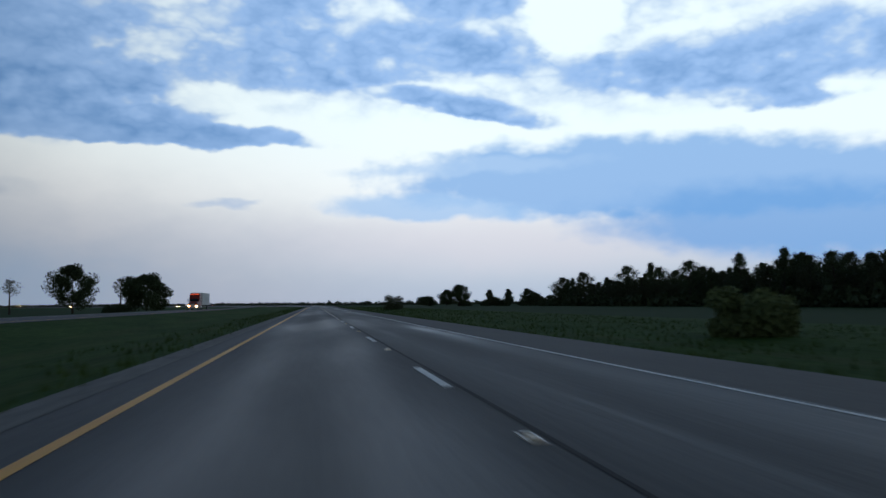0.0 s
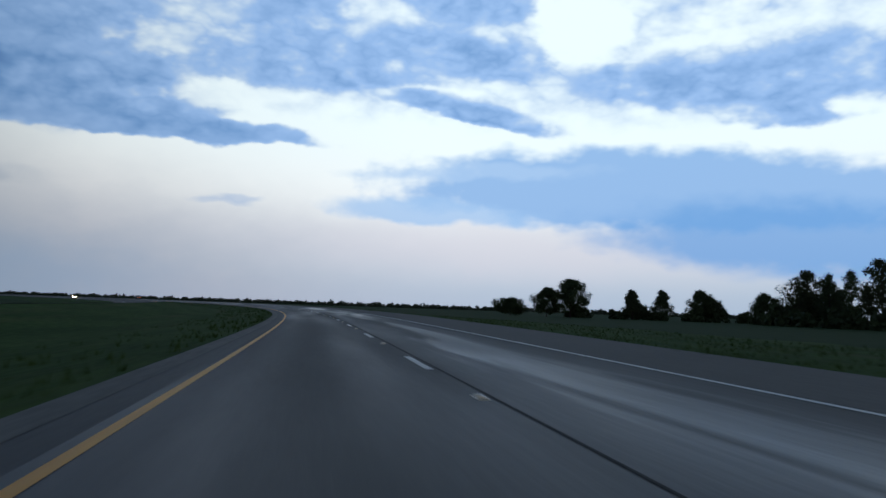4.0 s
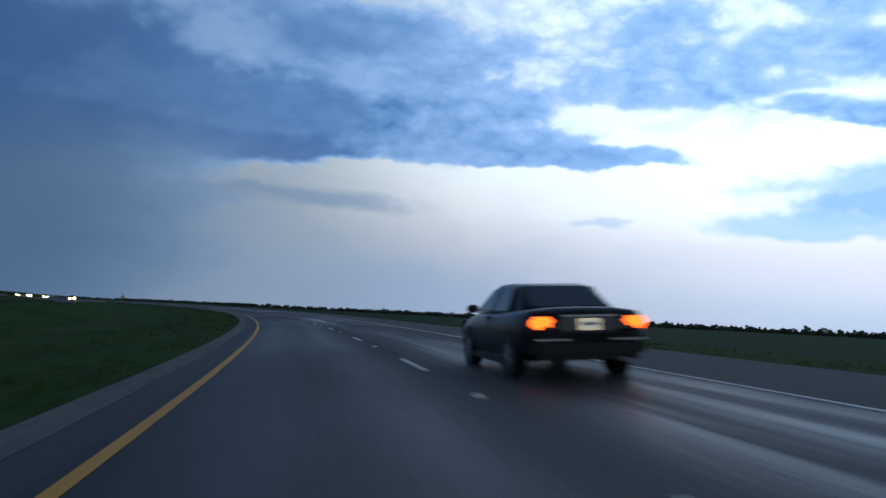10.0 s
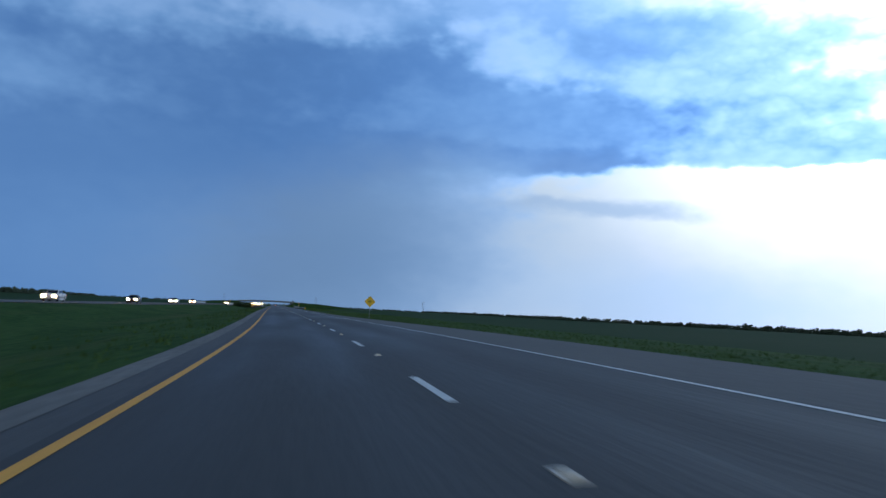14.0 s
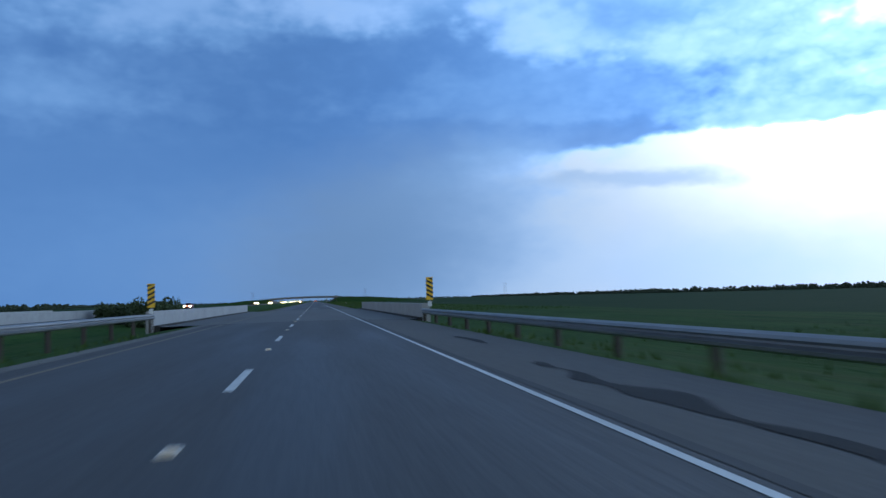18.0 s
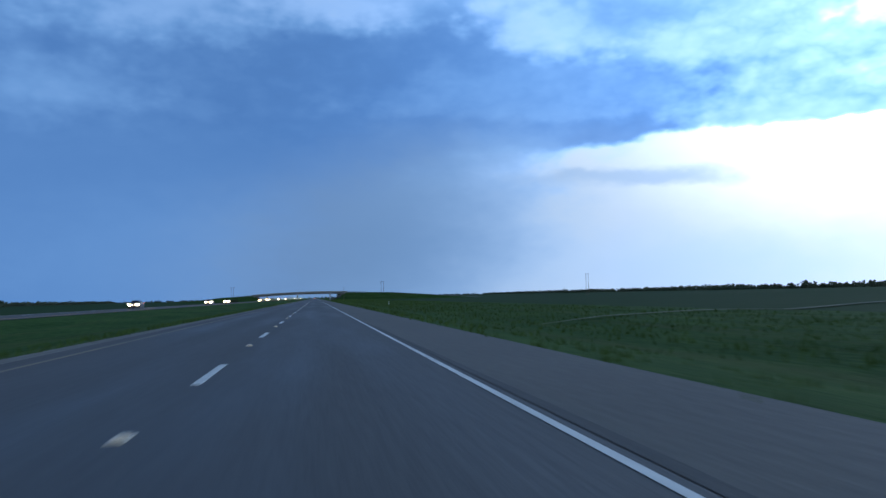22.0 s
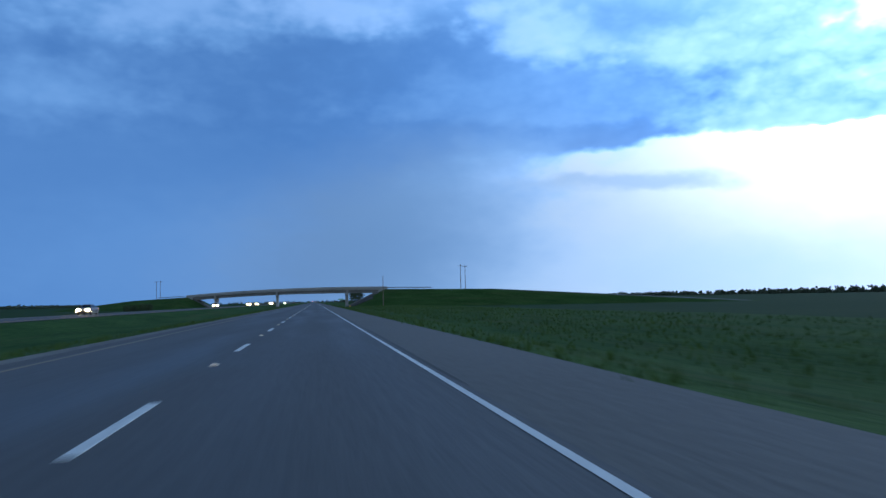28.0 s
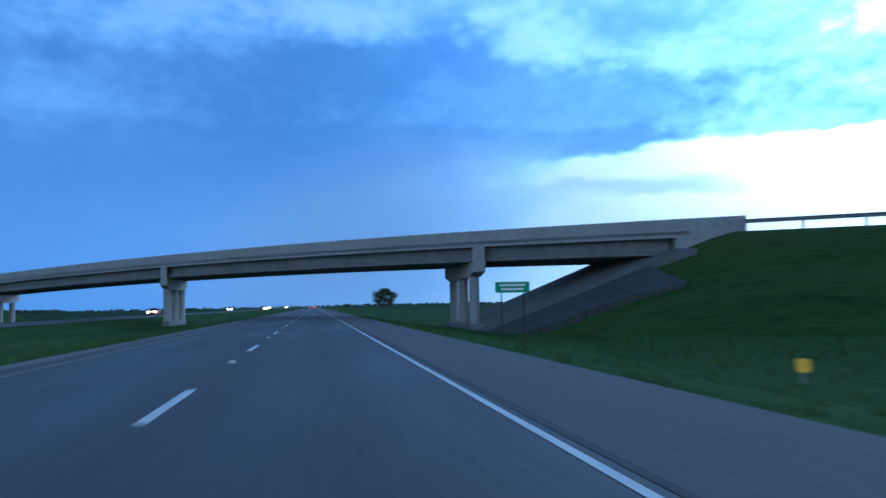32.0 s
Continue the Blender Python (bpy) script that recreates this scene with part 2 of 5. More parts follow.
_out, _bg = WN.new("ShaderNodeOutputWorld"), WN.new("ShaderNodeBackground")
# the west, where the sun has gone down, is the brightest part of the sky
_west = wmath("MULTIPLY", wmath("SUBTRACT", 1.0, wstep(AZ0, -10.0, 58.0)), wstep(AZ0, -110.0, -40.0))
WL.new(wmix(wstep(EL0, -1.5, -0.2), (0.03, 0.04, 0.05), SKY), _bg.inputs["Color"])
WL.new(wmath("MULTIPLY_ADD", _west, 1.8, 1.0), _bg.inputs["Strength"])
WL.new(_bg.outputs[0], _out.inputs[0])

# ---- materials ----
MATS = {}


def material(name, colour, rough=0.8, other=None, grain=4.0, blotch=0.3, metal=0.0, bump=0.0, coords="Object", stretch=(1, 1, 1), rough_to=None, spec=0.5, tracks=0.0, dry=None, wet_side=0.0):
    """A surface with grain at two sizes between two colours, and relief."""
    m = bpy.data.materials.new(name)
    m.use_nodes = True
    n, l = m.node_tree.nodes, m.node_tree.links
    p = n["Principled BSDF"]
    tc, mp = n.new("ShaderNodeTexCoord"), n.new("ShaderNodeMapping")
    mp.inputs["Scale"].default_value = stretch
    l.new(tc.outputs[coords], mp.inputs[0])
    a, b = n.new("ShaderNodeTexNoise"), n.new("ShaderNodeTexNoise")
    for t, s in ((a, grain), (b, blotch)):
        t.inputs["Scale"].default_value, t.inputs["Detail"].default_value = s, 5.0
        l.new(mp.outputs[0], t.inputs["Vector"])
    mix = n.new("ShaderNodeMath")
    mix.operation = "ADD"
    l.new(a.outputs["Fac"], mix.inputs[0])
    l.new(b.outputs["Fac"], mix.inputs[1])
    rng = n.new("ShaderNodeMapRange")
    rng.inputs["From Min"].default_value, rng.inputs["From Max"].default_value = 0.65, 1.35
    l.new(mix.outputs[0], rng.inputs["Value"])
    cm = n.new("ShaderNodeMix")
    cm.data_type = "RGBA"
    other = other or tuple(c * 0.6 for c in colour)
    cm.inputs[6].default_value, cm.inputs[7].default_value = (*colour, 1), (*other, 1)
    l.new(rng.outputs[0], cm.inputs["Factor"])
    shade = cm.outputs[2]
    if dry:
        # long bands of dry stalks and seed heads
        bm_, bn = n.new("ShaderNodeMapping"), n.new("ShaderNodeTexNoise")
        bm_.inputs["Scale"].default_value = (0.02, 0.32, 1)
        l.new(tc.outputs[coords], bm_.inputs[0])
        l.new(bm_.outputs[0], bn.inputs["Vector"])
        bn.inputs["Scale"].default_value, bn.inputs["Detail"].default_value, bn.inputs["Roughness"].default_value = 1.0, 6.0, 0.65
        br, bx = n.new("ShaderNodeMapRange"), n.new("ShaderNodeMix")
        br.inputs["From Min"].default_value, br.inputs["From Max"].default_value, br.inputs["To Max"].default_value = 0.5, 0.7, 0.5
        l.new(bn.outputs["Fac"], br.inputs["Value"])
        bx.data_type = "RGBA"
        bx.inputs[7].default_value = (*dry, 1)
        l.new(shade, bx.inputs[6])
        l.new(br.outputs[0], bx.inputs["Factor"])
        shade = bx.outputs[2]
    l.new(shade, p.inputs["Base Color"])
    p.inputs["Metallic"].default_value, p.inputs["Roughness"].default_value = metal, rough
    p.inputs["Specular IOR Level"].default_value = spec
    if rough_to is not None:
        rr = n.new("ShaderNodeMapRange")
        rr.inputs["From Min"].default_value, rr.inputs["From Max"].default_value = 0.44, 0.62
        rr.inputs["To Min"].default_value, rr.inputs["To Max"].default_value = rough, rough_to
        l.new(b.outputs["Fac"], rr.inputs["Value"])
        gloss = rr.outputs[0]
        if tracks:
            # wheels have polished two tracks in each lane
            sp, ph, co, am = n.new("ShaderNodeSeparateXYZ"), n.new("ShaderNodeMath"), n.new("ShaderNodeMath"), n.new("ShaderNodeMath")
            l.new(tc.outputs[coords], sp.inputs[0])
            ph.operation, co.operation, am.operation = "MULTIPLY_ADD", "COSINE", "MULTIPLY_ADD"
            l.new(sp.outputs[1], ph.inputs[0])
            ph.inputs[1].default_value, ph.inputs[2].default_value = math.tau / 1.85, -math.tau * 0.95 / 1.85
            l.new(ph.outputs[0], co.inputs[0])
            l.new(co.outputs[0], am.inputs[0])
            am.inputs[1].default_value = -tracks
            l.new(gloss, am.inputs[2])
            gloss = am.outputs[0]
            if wet_side:
                # rain lies longer in the outer lane, in long ragged patches
                wr, ws, wm, wn_, wp, wk, wf = (n.new("ShaderNode" + k) for k in ("MapRange", "Math", "Mapping", "TexNoise", "MapRange", "Math", "Math"))
                wr.interpolation_type = wp.interpolation_type = "SMOOTHSTEP"
                l.new(sp.outputs[1], wr.inputs["Value"])
                wr.inputs["From Min"].default_value, wr.inputs["From Max"].default_value, wr.inputs["To Min"].default_value = 0.1, 1.3, 0.12
                wm.inputs["Scale"].default_value = (0.035, 0.75, 1)
                l.new(tc.outputs[coords], wm.inputs[0])
                l.new(wm.outputs[0], wn_.inputs["Vector"])
                wn_.inputs["Scale"].default_value, wn_.inputs["Detail"].default_value, wn_.inputs["Distortion"].default_value = 1.0, 5.0, 0.7
                l.new(wn_.outputs["Fac"], wp.inputs["Value"])
                wp.inputs["From Min"].default_value, wp.inputs["From Max"].default_value, wp.inputs["To Max"].default_value = 0.45, 0.62, wet_side
                wk.operation, ws.operation, wf.operation = "MULTIPLY", "SUBTRACT", "MAXIMUM"
                l.new(wr.outputs[0], wk.inputs[0])
                l.new(wp.outputs[0], wk.inputs[1])
                l.new(gloss, ws.inputs[0])
                l.new(ws.outputs[0], wf.inputs[0])
                wf.inputs[1].default_value = 0.2
                # the last of the bend has dried
                wd, wx = n.new("ShaderNodeMapRange"), n.new("ShaderNodeMath")
                l.new(sp.outputs[0], wd.inputs["Value"])
                wd.inputs["From Min"].default_value, wd.inputs["From Max"].default_value = 1010, 880
                wx.operation = "MULTIPLY"
                l.new(wk.outputs[0], wx.inputs[0])
                l.new(wd.outputs[0], wx.inputs[1])
                # and the first stretch is only damp
                wa, wy = n.new("ShaderNodeMapRange"), n.new("ShaderNodeMath")
                l.new(sp.outputs[0], wa.inputs["Value"])
                wa.inputs["From Min"].default_value, wa.inputs["From Max"].default_value, wa.inputs["To Min"].default_value = 180, 320, 0.4
                wy.operation = "MULTIPLY"
                l.new(wx.outputs[0], wy.inputs[0])
                l.new(wa.outputs[0], wy.inputs[1])
                l.new(wy.outputs[0], ws.inputs[1])
                gloss = wf.outputs[0]
        l.new(gloss, p.inputs["Roughness"])
    if bump:
        bp = n.new("ShaderNodeBump")
        bp.inputs["Strength"].default_value, bp.inputs["Distance"].default_value = bump, 0.05
        l.new(a.outputs["Fac"], bp.inputs["Height"])
        l.new(bp.outputs[0], p.inputs["Normal"])
    MATS[name] = m
    return m


def lamp_material(name, colour, strength):
    m = bpy.data.materials.new(name)
    m.use_nodes = True
    p = m.node_tree.nodes["Principled BSDF"]
    p.inputs["Base Color"].default_value = (*colour, 1)
    p.inputs["Emission Color"].default_value = (*colour, 1)
    p.inputs["Emission Strength"].default_value = strength
    return m


ASPHALT = material("worn_asphalt", (0.084, 0.083, 0.084), 0.72, (0.060, 0.059, 0.060), 9.0, 0.45, bump=0.12, coords="UV", stretch=(0.1, 1, 1), rough_to=0.58, spec=0.42, tracks=0.03)
ASPHALT_WET = material("damp_asphalt", (0.052, 0.051, 0.052), 0.76, (0.037, 0.036, 0.037), 9.0, 0.25, bump=0.1, coords="UV", stretch=(0.12, 1, 1), rough_to=0.56, spec=0.46, tracks=0.04, wet_side=0.28)
ASPHALT_OLD = material("grey_asphalt", (0.085, 0.082, 0.080), 0.8, (0.055, 0.054, 0.054), 7.0, 0.3, bump=0.25, coords="UV", stretch=(0.2, 1, 1))
SHOULDER = material("pale_shoulder_asphalt", (0.118, 0.113, 0.105), 0.9, (0.085, 0.082, 0.077), 6.0, 0.3, bump=0.15, coords="UV", stretch=(0.4, 1, 1))
GRASS = material("mown_grass", (0.067, 0.120, 0.031), 0.95, (0.021, 0.054, 0.012), 3.0, 0.35, bump=1.0, coords="UV", stretch=(0.22, 1, 1), spec=0.03, dry=(0.088, 0.094, 0.038))
FIELD = material("crop_field", (0.025, 0.056, 0.017), 0.95, (0.038, 0.066, 0.025), 0.25, 0.006, bump=0.8, spec=0.03)
PAINT_W = material("white_road_paint", (0.80, 0.80, 0.77), 0.6, (0.52, 0.52, 0.50), 9.0, 1.0, coords="UV", stretch=(0.3, 1, 1))
PAINT_Y = material("yellow_road_paint", (0.95, 0.44, 0.02), 0.6, (0.72, 0.31, 0.02), 9.0, 1.0, coords="UV", stretch=(0.3, 1, 1))
CONCRETE = material("pale_concrete", (0.40, 0.40, 0.395), 0.85, (0.29, 0.29, 0.285), 3.0, 0.25, bump=0.2)
# a darker grey than the parapets, for girders, abutments and footings
CONCRETE_DARK = material("darker_concrete", (0.24, 0.24, 0.24), 0.9, (0.15, 0.15, 0.15), 2.0, 0.3, bump=0.2)
KERB_DIRT = material("wet_dirt", (0.030, 0.030, 0.028), 0.85, (0.014, 0.014, 0.014), 5.0, 0.8, bump=0.5)
GALV = material("galvanised_steel", (0.32, 0.33, 0.345), 0.5, (0.22, 0.23, 0.24), 6.0, 0.8, metal=0.8)
WOOD = material("weathered_wood", (0.20, 0.16, 0.12), 0.9, (0.11, 0.085, 0.065), 9.0, 1.0, bump=0.4, stretch=(1, 1, 0.08))
WOOD_DARK = material("tarred_wood", (0.07, 0.058, 0.045), 0.9, (0.035, 0.03, 0.025), 9.0, 1.0, bump=0.4, stretch=(1, 1, 0.08))
BARK = material("dark_bark", (0.075, 0.058, 0.045), 0.95, (0.035, 0.028, 0.022), 6.0, 1.0, bump=0.6, stretch=(1, 1, 0.2))
LEAF = material("dark_leaves", (0.078, 0.105, 0.048), 0.8, (0.040, 0.058, 0.024), 2.0, 0.3, spec=0.25)
# leaf colour lightened to stand for haze over the far tree belts
LEAF_FAR = material("hazy_far_leaves", (0.105, 0.130, 0.085), 0.85, (0.065, 0.085, 0.055), 2.0, 0.05, spec=0.15)
LEAF_B = material("olive_leaves", (0.090, 0.105, 0.052), 0.8, (0.046, 0.056, 0.027), 2.0, 0.3, spec=0.25)
CAR_BLACK = material("black_car_paint", (0.012, 0.012, 0.015), 0.28, (0.009, 0.009, 0.011), 3.0, 0.5)
CAR_GREY = material("grey_car_paint", (0.14, 0.145, 0.155), 0.3, (0.11, 0.115, 0.12), 3.0, 0.5)
CAR_WHITE = material("white_car_paint", (0.62, 0.62, 0.62), 0.35, (0.5, 0.5, 0.5), 3.0, 0.5)
CAR_RED = material("red_car_paint", (0.30, 0.035, 0.02), 0.3, (0.22, 0.03, 0.02), 3.0, 0.5)
GLASS = material("tinted_glass", (0.012, 0.014, 0.017), 0.08, (0.010, 0.012, 0.014), 2.0, 0.5, spec=0.7)
RUBBER = material("black_rubber", (0.018, 0.018, 0.018), 0.9, (0.010, 0.010, 0.010), 8.0, 1.0)
STEEL = material("brushed_steel", (0.55, 0.55, 0.56), 0.35, (0.42, 0.42, 0.43), 8.0, 1.0, metal=0.9)
RIM = material("alloy_rim_paint", (0.50, 0.51, 0.53), 0.4, (0.38, 0.39, 0.41), 8.0, 1.0, metal=0.2)
# the plate itself glows, in place of light from plate lamps
PLATE = lamp_material("self_lit_number_plate", (1.0, 0.86, 0.62), 0.7)
TAIL = lamp_material("tail_light_lens", (1.0, 0.14, 0.01), 6.5)
HEAD = lamp_material("headlight_lens", (1.0, 0.62, 0.25), 200.0)
MARKER = lamp_material("amber_marker_lens", (1.0, 0.10, 0.02), 6.0)
SIGN_Y = material("yellow_sign_sheeting", (0.92, 0.56, 0.02), 0.4, (0.88, 0.50, 0.02), 5.0, 0.7)
SIGN_BLACK = material("black_sign_ink", (0.015, 0.015, 0.015), 0.5, (0.02, 0.02, 0.02), 5.0, 0.7)
SIGN_G = material("green_sign_sheeting", (0.02, 0.30, 0.12), 0.4, (0.015, 0.24, 0.09), 5.0, 0.7)
SIGN_W = material("white_sign_sheeting", (0.72, 0.74, 0.74), 0.4, (0.62, 0.64, 0.64), 5.0, 0.7)
STUD = material("reflective_stud", (0.9, 0.88, 0.80), 0.25, (0.75, 0.6, 0.4), 6.0, 2.0)
TRAILER = material("white_trailer_panel", (0.66, 0.67, 0.66), 0.5, (0.55, 0.56, 0.55), 2.0, 0.3)


# ---- building helpers ----
def mesh_of(name, verts, faces, mat, uv=None, smooth=False):
    me = bpy.data.meshes.new(name)
    me.from_pydata([tuple(v) for v in verts], [], [tuple(f) for f in faces])
    me.materials.append(mat)
    if uv is not None:
        lay = me.uv_layers.new(name="UVMap")
        idx = np.empty(len(me.loops), dtype=np.int32)
        me.loops.foreach_get("vertex_index", idx)
        lay.data.foreach_set("uv", np.asarray(uv, dtype=np.float32)[idx].ravel())
    if smooth:
        me.polygons.foreach_set("use_smooth", [True] * len(me.polygons))
    me.update()
    return me


def piece(name, verts, faces, mat, parent=None, label="", uv=None, smooth=False, where=None):
    """One mesh object: a thing of its own, or a part under its parent."""
    ob = new(name, mesh_of(name, verts, faces, mat, uv, smooth))
    ob.parent = parent
    if where is not None:
        ob.matrix_basis = where
    if label:
        ob["label"] = label
    return ob


def part(name, bm, mat, parent=None, label="", smooth=False, where=None):
    """Links a bmesh as one mesh object under a thing or a part."""
    me = bpy.data.meshes.new(name)
    bmesh.ops.recalc_face_normals(bm, faces=bm.faces)
    bm.to_mesh(me)
    bm.free()
    me.materials.append(mat)
    if smooth:
        me.polygons.foreach_set("use_smooth", [True] * len(me.polygons))
    ob = new(name, me)
    ob.parent = parent
    if where is not None:
        ob.matrix_basis = where
    if label:
        ob["label"] = label
    return ob


def thing(name, label, category, where, group="", kind=""):
    ob = new(name)
    ob.empty_display_size = 0.3
    ob.matrix_basis = where
    return tagged(ob, label, category, group, kind)


def box(x0, x1, y0, y1, z0, z1, bevel=0.0, bm=None):
    bm = bm or bmesh.new()
    m = Matrix.Translation(((x0 + x1) / 2, (y0 + y1) / 2, (z0 + z1) / 2)) @ Matrix.Diagonal((x1 - x0, y1 - y0, z1 - z0, 1))
    made = bmesh.ops.create_cube(bm, size=1, matrix=m)
    if bevel:
        edges = list({e for v in made["verts"] for e in v.link_edges})
        bmesh.ops.bevel(bm, geom=edges, offset=bevel, segments=2, affect="EDGES")
    return bm


def rod(p, q, r0, r1=None, sides=10, bm=None):
    bm = bm or bmesh.new()
    p, q = Vector(p), Vector(q)
    turn = (q - p).to_track_quat("Z", "Y").to_matrix().to_4x4()
    bmesh.ops.create_cone(bm, cap_ends=True, segments=sides, radius1=r0, radius2=r0 if r1 is None else r1, depth=(q - p).length,
                          matrix=Matrix.Translation((p + q) / 2) @ turn)
    return bm


def loft(rings, closed=True):
    """Skin through rings of equal length, with both ends capped."""
    bm = bmesh.new()
    rows = [[bm.verts.new(v) for v in ring] for ring in rings]
    n = len(rows[0])
    for a, b in zip(rows, rows[1:]):
        for i in range(n if closed else n - 1):
            j = (i + 1) % n
            bm.faces.new((a[i], a[j], b[j], b[i]))
    bm.faces.new(rows[0])
    bm.faces.new(rows[-1])
    return bm


def sheet(name, stations, cross, mat, heights, kind="structure", label="", category="", wave=0.0):
    """A strip that follows the road: cross gives places across it, heights(s, d) its height."""
    verts, uv, faces = [], [], []
    n = len(cross)
    for s in stations:
        for k, d in enumerate(cross):
            if -6 < d < -3.6:
                d += 0.18 * ramp(s, 230, 340) * (1 - ramp(s, 985, 1090))
            z = heights(s, d)
            if wave and 0 < k < n - 1:
                z += wave * noise.noise((s * 0.09, d * 0.25, 3.0))
            verts.append(at(s, d, z))
            uv.append((s, d))
    for i in range(len(stations) - 1):
        for k in range(n - 1):
            a = i * n + k
            faces.append((a, a + 1, a + n + 1, a + n))
    ob = piece(name, verts, faces, mat, uv=uv, smooth=True)
    return tagged(ob, label, category, kind=kind)


def stations(a, b):
    """Closer in the bend than on the straights."""
    out, s = [], a
    while s < b:
        out.append(s)
        s += 5.0 if s < 1180 else 10.0 if s < 2600 else 40.0
    return out + [b]


def on_road(s, d, z=0.0, turn=0.0, lean=True):
    """The pose of a thing that stands on the carriageway, facing along it."""
    p = at(s, d, road_z(s, d) + z)
    return pose(p.x, p.y, p.z, 0, 0, line_at(s)[2] + turn) @ pose(0, 0, 0, 0, -bank(s) if lean else 0, 0)


def on_land(s, d, z=0.0, turn=0.0):
    p = at(s, d, land_z(s, d) + z)
    return pose(p.x, p.y, p.z, 0, 0, line_at(s)[2] + turn)


# ---- ground, carriageways and verges ----
OPP = -27.9
FAR_LAND = -1.6
LEFT_EDGE, RIGHT_EDGE = -5.0, 6.15


def opp_z(s, d):
    return road_z(s, -(d - OPP)) if bank(s) < 0.05 else (d - OPP) * math.tan(radians(bank(s)))


def median_z(s, d):
    a, b = road_z(s, LEFT_EDGE) - 0.03, opp_z(s, OPP + 5.1) - 0.03
    q = min(1.0, max(0.0, (d - LEFT_EDGE) / (OPP + 5.1 - LEFT_EDGE)))
    a = road_z(s, max(d, LEFT_EDGE)) - 0.03
    return a + (b - a) * q - 0.9 * math.sin(math.pi * q) ** 1.3


def verge_z(s, d):
    a = road_z(s, RIGHT_EDGE) - 0.03
    if d < 14:
        q = (d - RIGHT_EDGE) / (14 - RIGHT_EDGE)
        return a + (-1.3 - a) * q
    return -1.3 + 0.3 * ramp(d, 15, 24) - 0.75 * ramp(d, 34, 62)


def far_verge_z(s, d):
    a = opp_z(s, OPP - 6.1) - 0.03
    return a + (FAR_LAND - 0.15 - a) * ramp(-d, -(OPP - 6.1), 60)


def land_z(s, d):
    if d > RIGHT_EDGE:
        return max(FAR_LAND, verge_z(s, d))
    if d > LEFT_EDGE:
        return road_z(s, d)
    if d > OPP + 5.1:
        return median_z(s, d)
    if d > OPP - 6.1:
        return opp_z(s, d)
    return far_verge_z(s, d) if d > -58 else FAR_LAND


RUN = [s for s in stations(-280, 5100)]
if 1090 not in RUN:
    RUN = sorted(RUN + [1090])
_mid = at(1100, 0)
R_LAND = 7600.0
_rings = [(_mid.x + r * math.cos(a), _mid.y + r * math.sin(a), FAR_LAND) for r in (900, 2200, R_LAND) for a in [2 * math.pi * k / 48 for k in range(48)]]
_faces = [tuple(range(48))] + [(o + k, o + (k + 1) % 48, o + 48 + (k + 1) % 48, o + 48 + k) for o in (0, 48) for k in range(48)]
tagged(piece("ground", _rings, [tuple(f[::-1]) if len(f) == 4 else f for f in _faces], FIELD), "flat green farmland reaching to the horizon", "ground", kind="structure")

LANES = [-3.95, -2.8, -1.9, -1.0, 0, 1.0, 1.9, 2.8, 3.65]
sheet("road", [s for s in RUN if s <= 1090], LANES, ASPHALT_WET, road_z, label="two damp dark asphalt lanes with wet patches", category="road")
sheet("road_ahead", [s for s in RUN if s >= 1090], LANES, ASPHALT, road_z, label="two worn dark asphalt lanes of a straight highway", category="road")
sheet("shoulder_left", RUN, [LEFT_EDGE, -4.5, -3.95], ASPHALT_OLD, lambda s, d: road_z(s, d) - 0.004, label="narrow grey asphalt shoulder beside the yellow line", category="road shoulder")
sheet("shoulder_right", RUN, [3.65, 4.0, 4.6, 5.4, RIGHT_EDGE], SHOULDER, lambda s, d: road_z(s, d) - 0.004, label="wide pale asphalt shoulder beside the white line", category="road shoulder")
GRIT = material("pale_grit", (0.20, 0.192, 0.175), 0.95, (0.10, 0.097, 0.09), 5.0, 0.4, bump=0.4, coords="UV", stretch=(0.2, 1, 1))
sheet("shoulder_left_outer", RUN, [LEFT_EDGE, -4.45], GRIT, lambda s, d: road_z(s, d) + 0.002, label="pale gritty strip along the outer shoulder", category="road shoulder")
sheet("median", RUN, [LEFT_EDGE - 0.0 - 17.7 * k / 14 for k in range(15)][::-1], GRASS, median_z, label="mown grass median between the carriageways", category="grass median", wave=0.1)
sheet("verge_right", RUN, [RIGHT_EDGE, 7, 8, 9.5, 11, 12.5, 14, 16, 18, 21, 24, 30, 36, 44, 53, 62], GRASS, verge_z, label="sloping green grass verge with a shallow ditch", category="grass verge", wave=0.12)
sheet("road_far", RUN, [OPP - 3.65, OPP - 1.8, OPP, OPP + 1.8, OPP + 3.95], ASPHALT_OLD, opp_z, label="grey asphalt lanes of the opposite carriageway", category="road")
sheet("shoulder_far_in", RUN, [OPP + 3.95, OPP + 5.1], SHOULDER, opp_z, label="pale shoulder along the opposite carriageway", category="road shoulder")
sheet("shoulder_far_out", RUN, [OPP - 6.1, OPP - 3.65], SHOULDER, opp_z, label="wide pale shoulder along the opposite carriageway", category="road shoulder")
sheet("verge_left", RUN, [-62, -54, -47, -41, -37, OPP - 6.1], GRASS, far_verge_z, label="grass verge beyond the opposite carriageway", category="grass verge", wave=0.1)
sheet("edge_line_yellow", [s for s in RUN if s <= 1240], [-3.80, -3.66], PAINT_Y, lambda s, d: road_z(s, d) + 0.005, label="worn solid yellow line along the lane edge", category="road marking")
sheet("edge_line_white", RUN, [3.455, 3.55], PAINT_W, lambda s, d: road_z(s, d) + 0.005, label="solid white line along the lane edge", category="road marking")
PAINT_WORN = material("worn_yellow_paint", (0.27, 0.20, 0.11), 0.7, (0.13, 0.12, 0.10), 5.0, 0.5, coords="UV", stretch=(0.15, 1, 1))
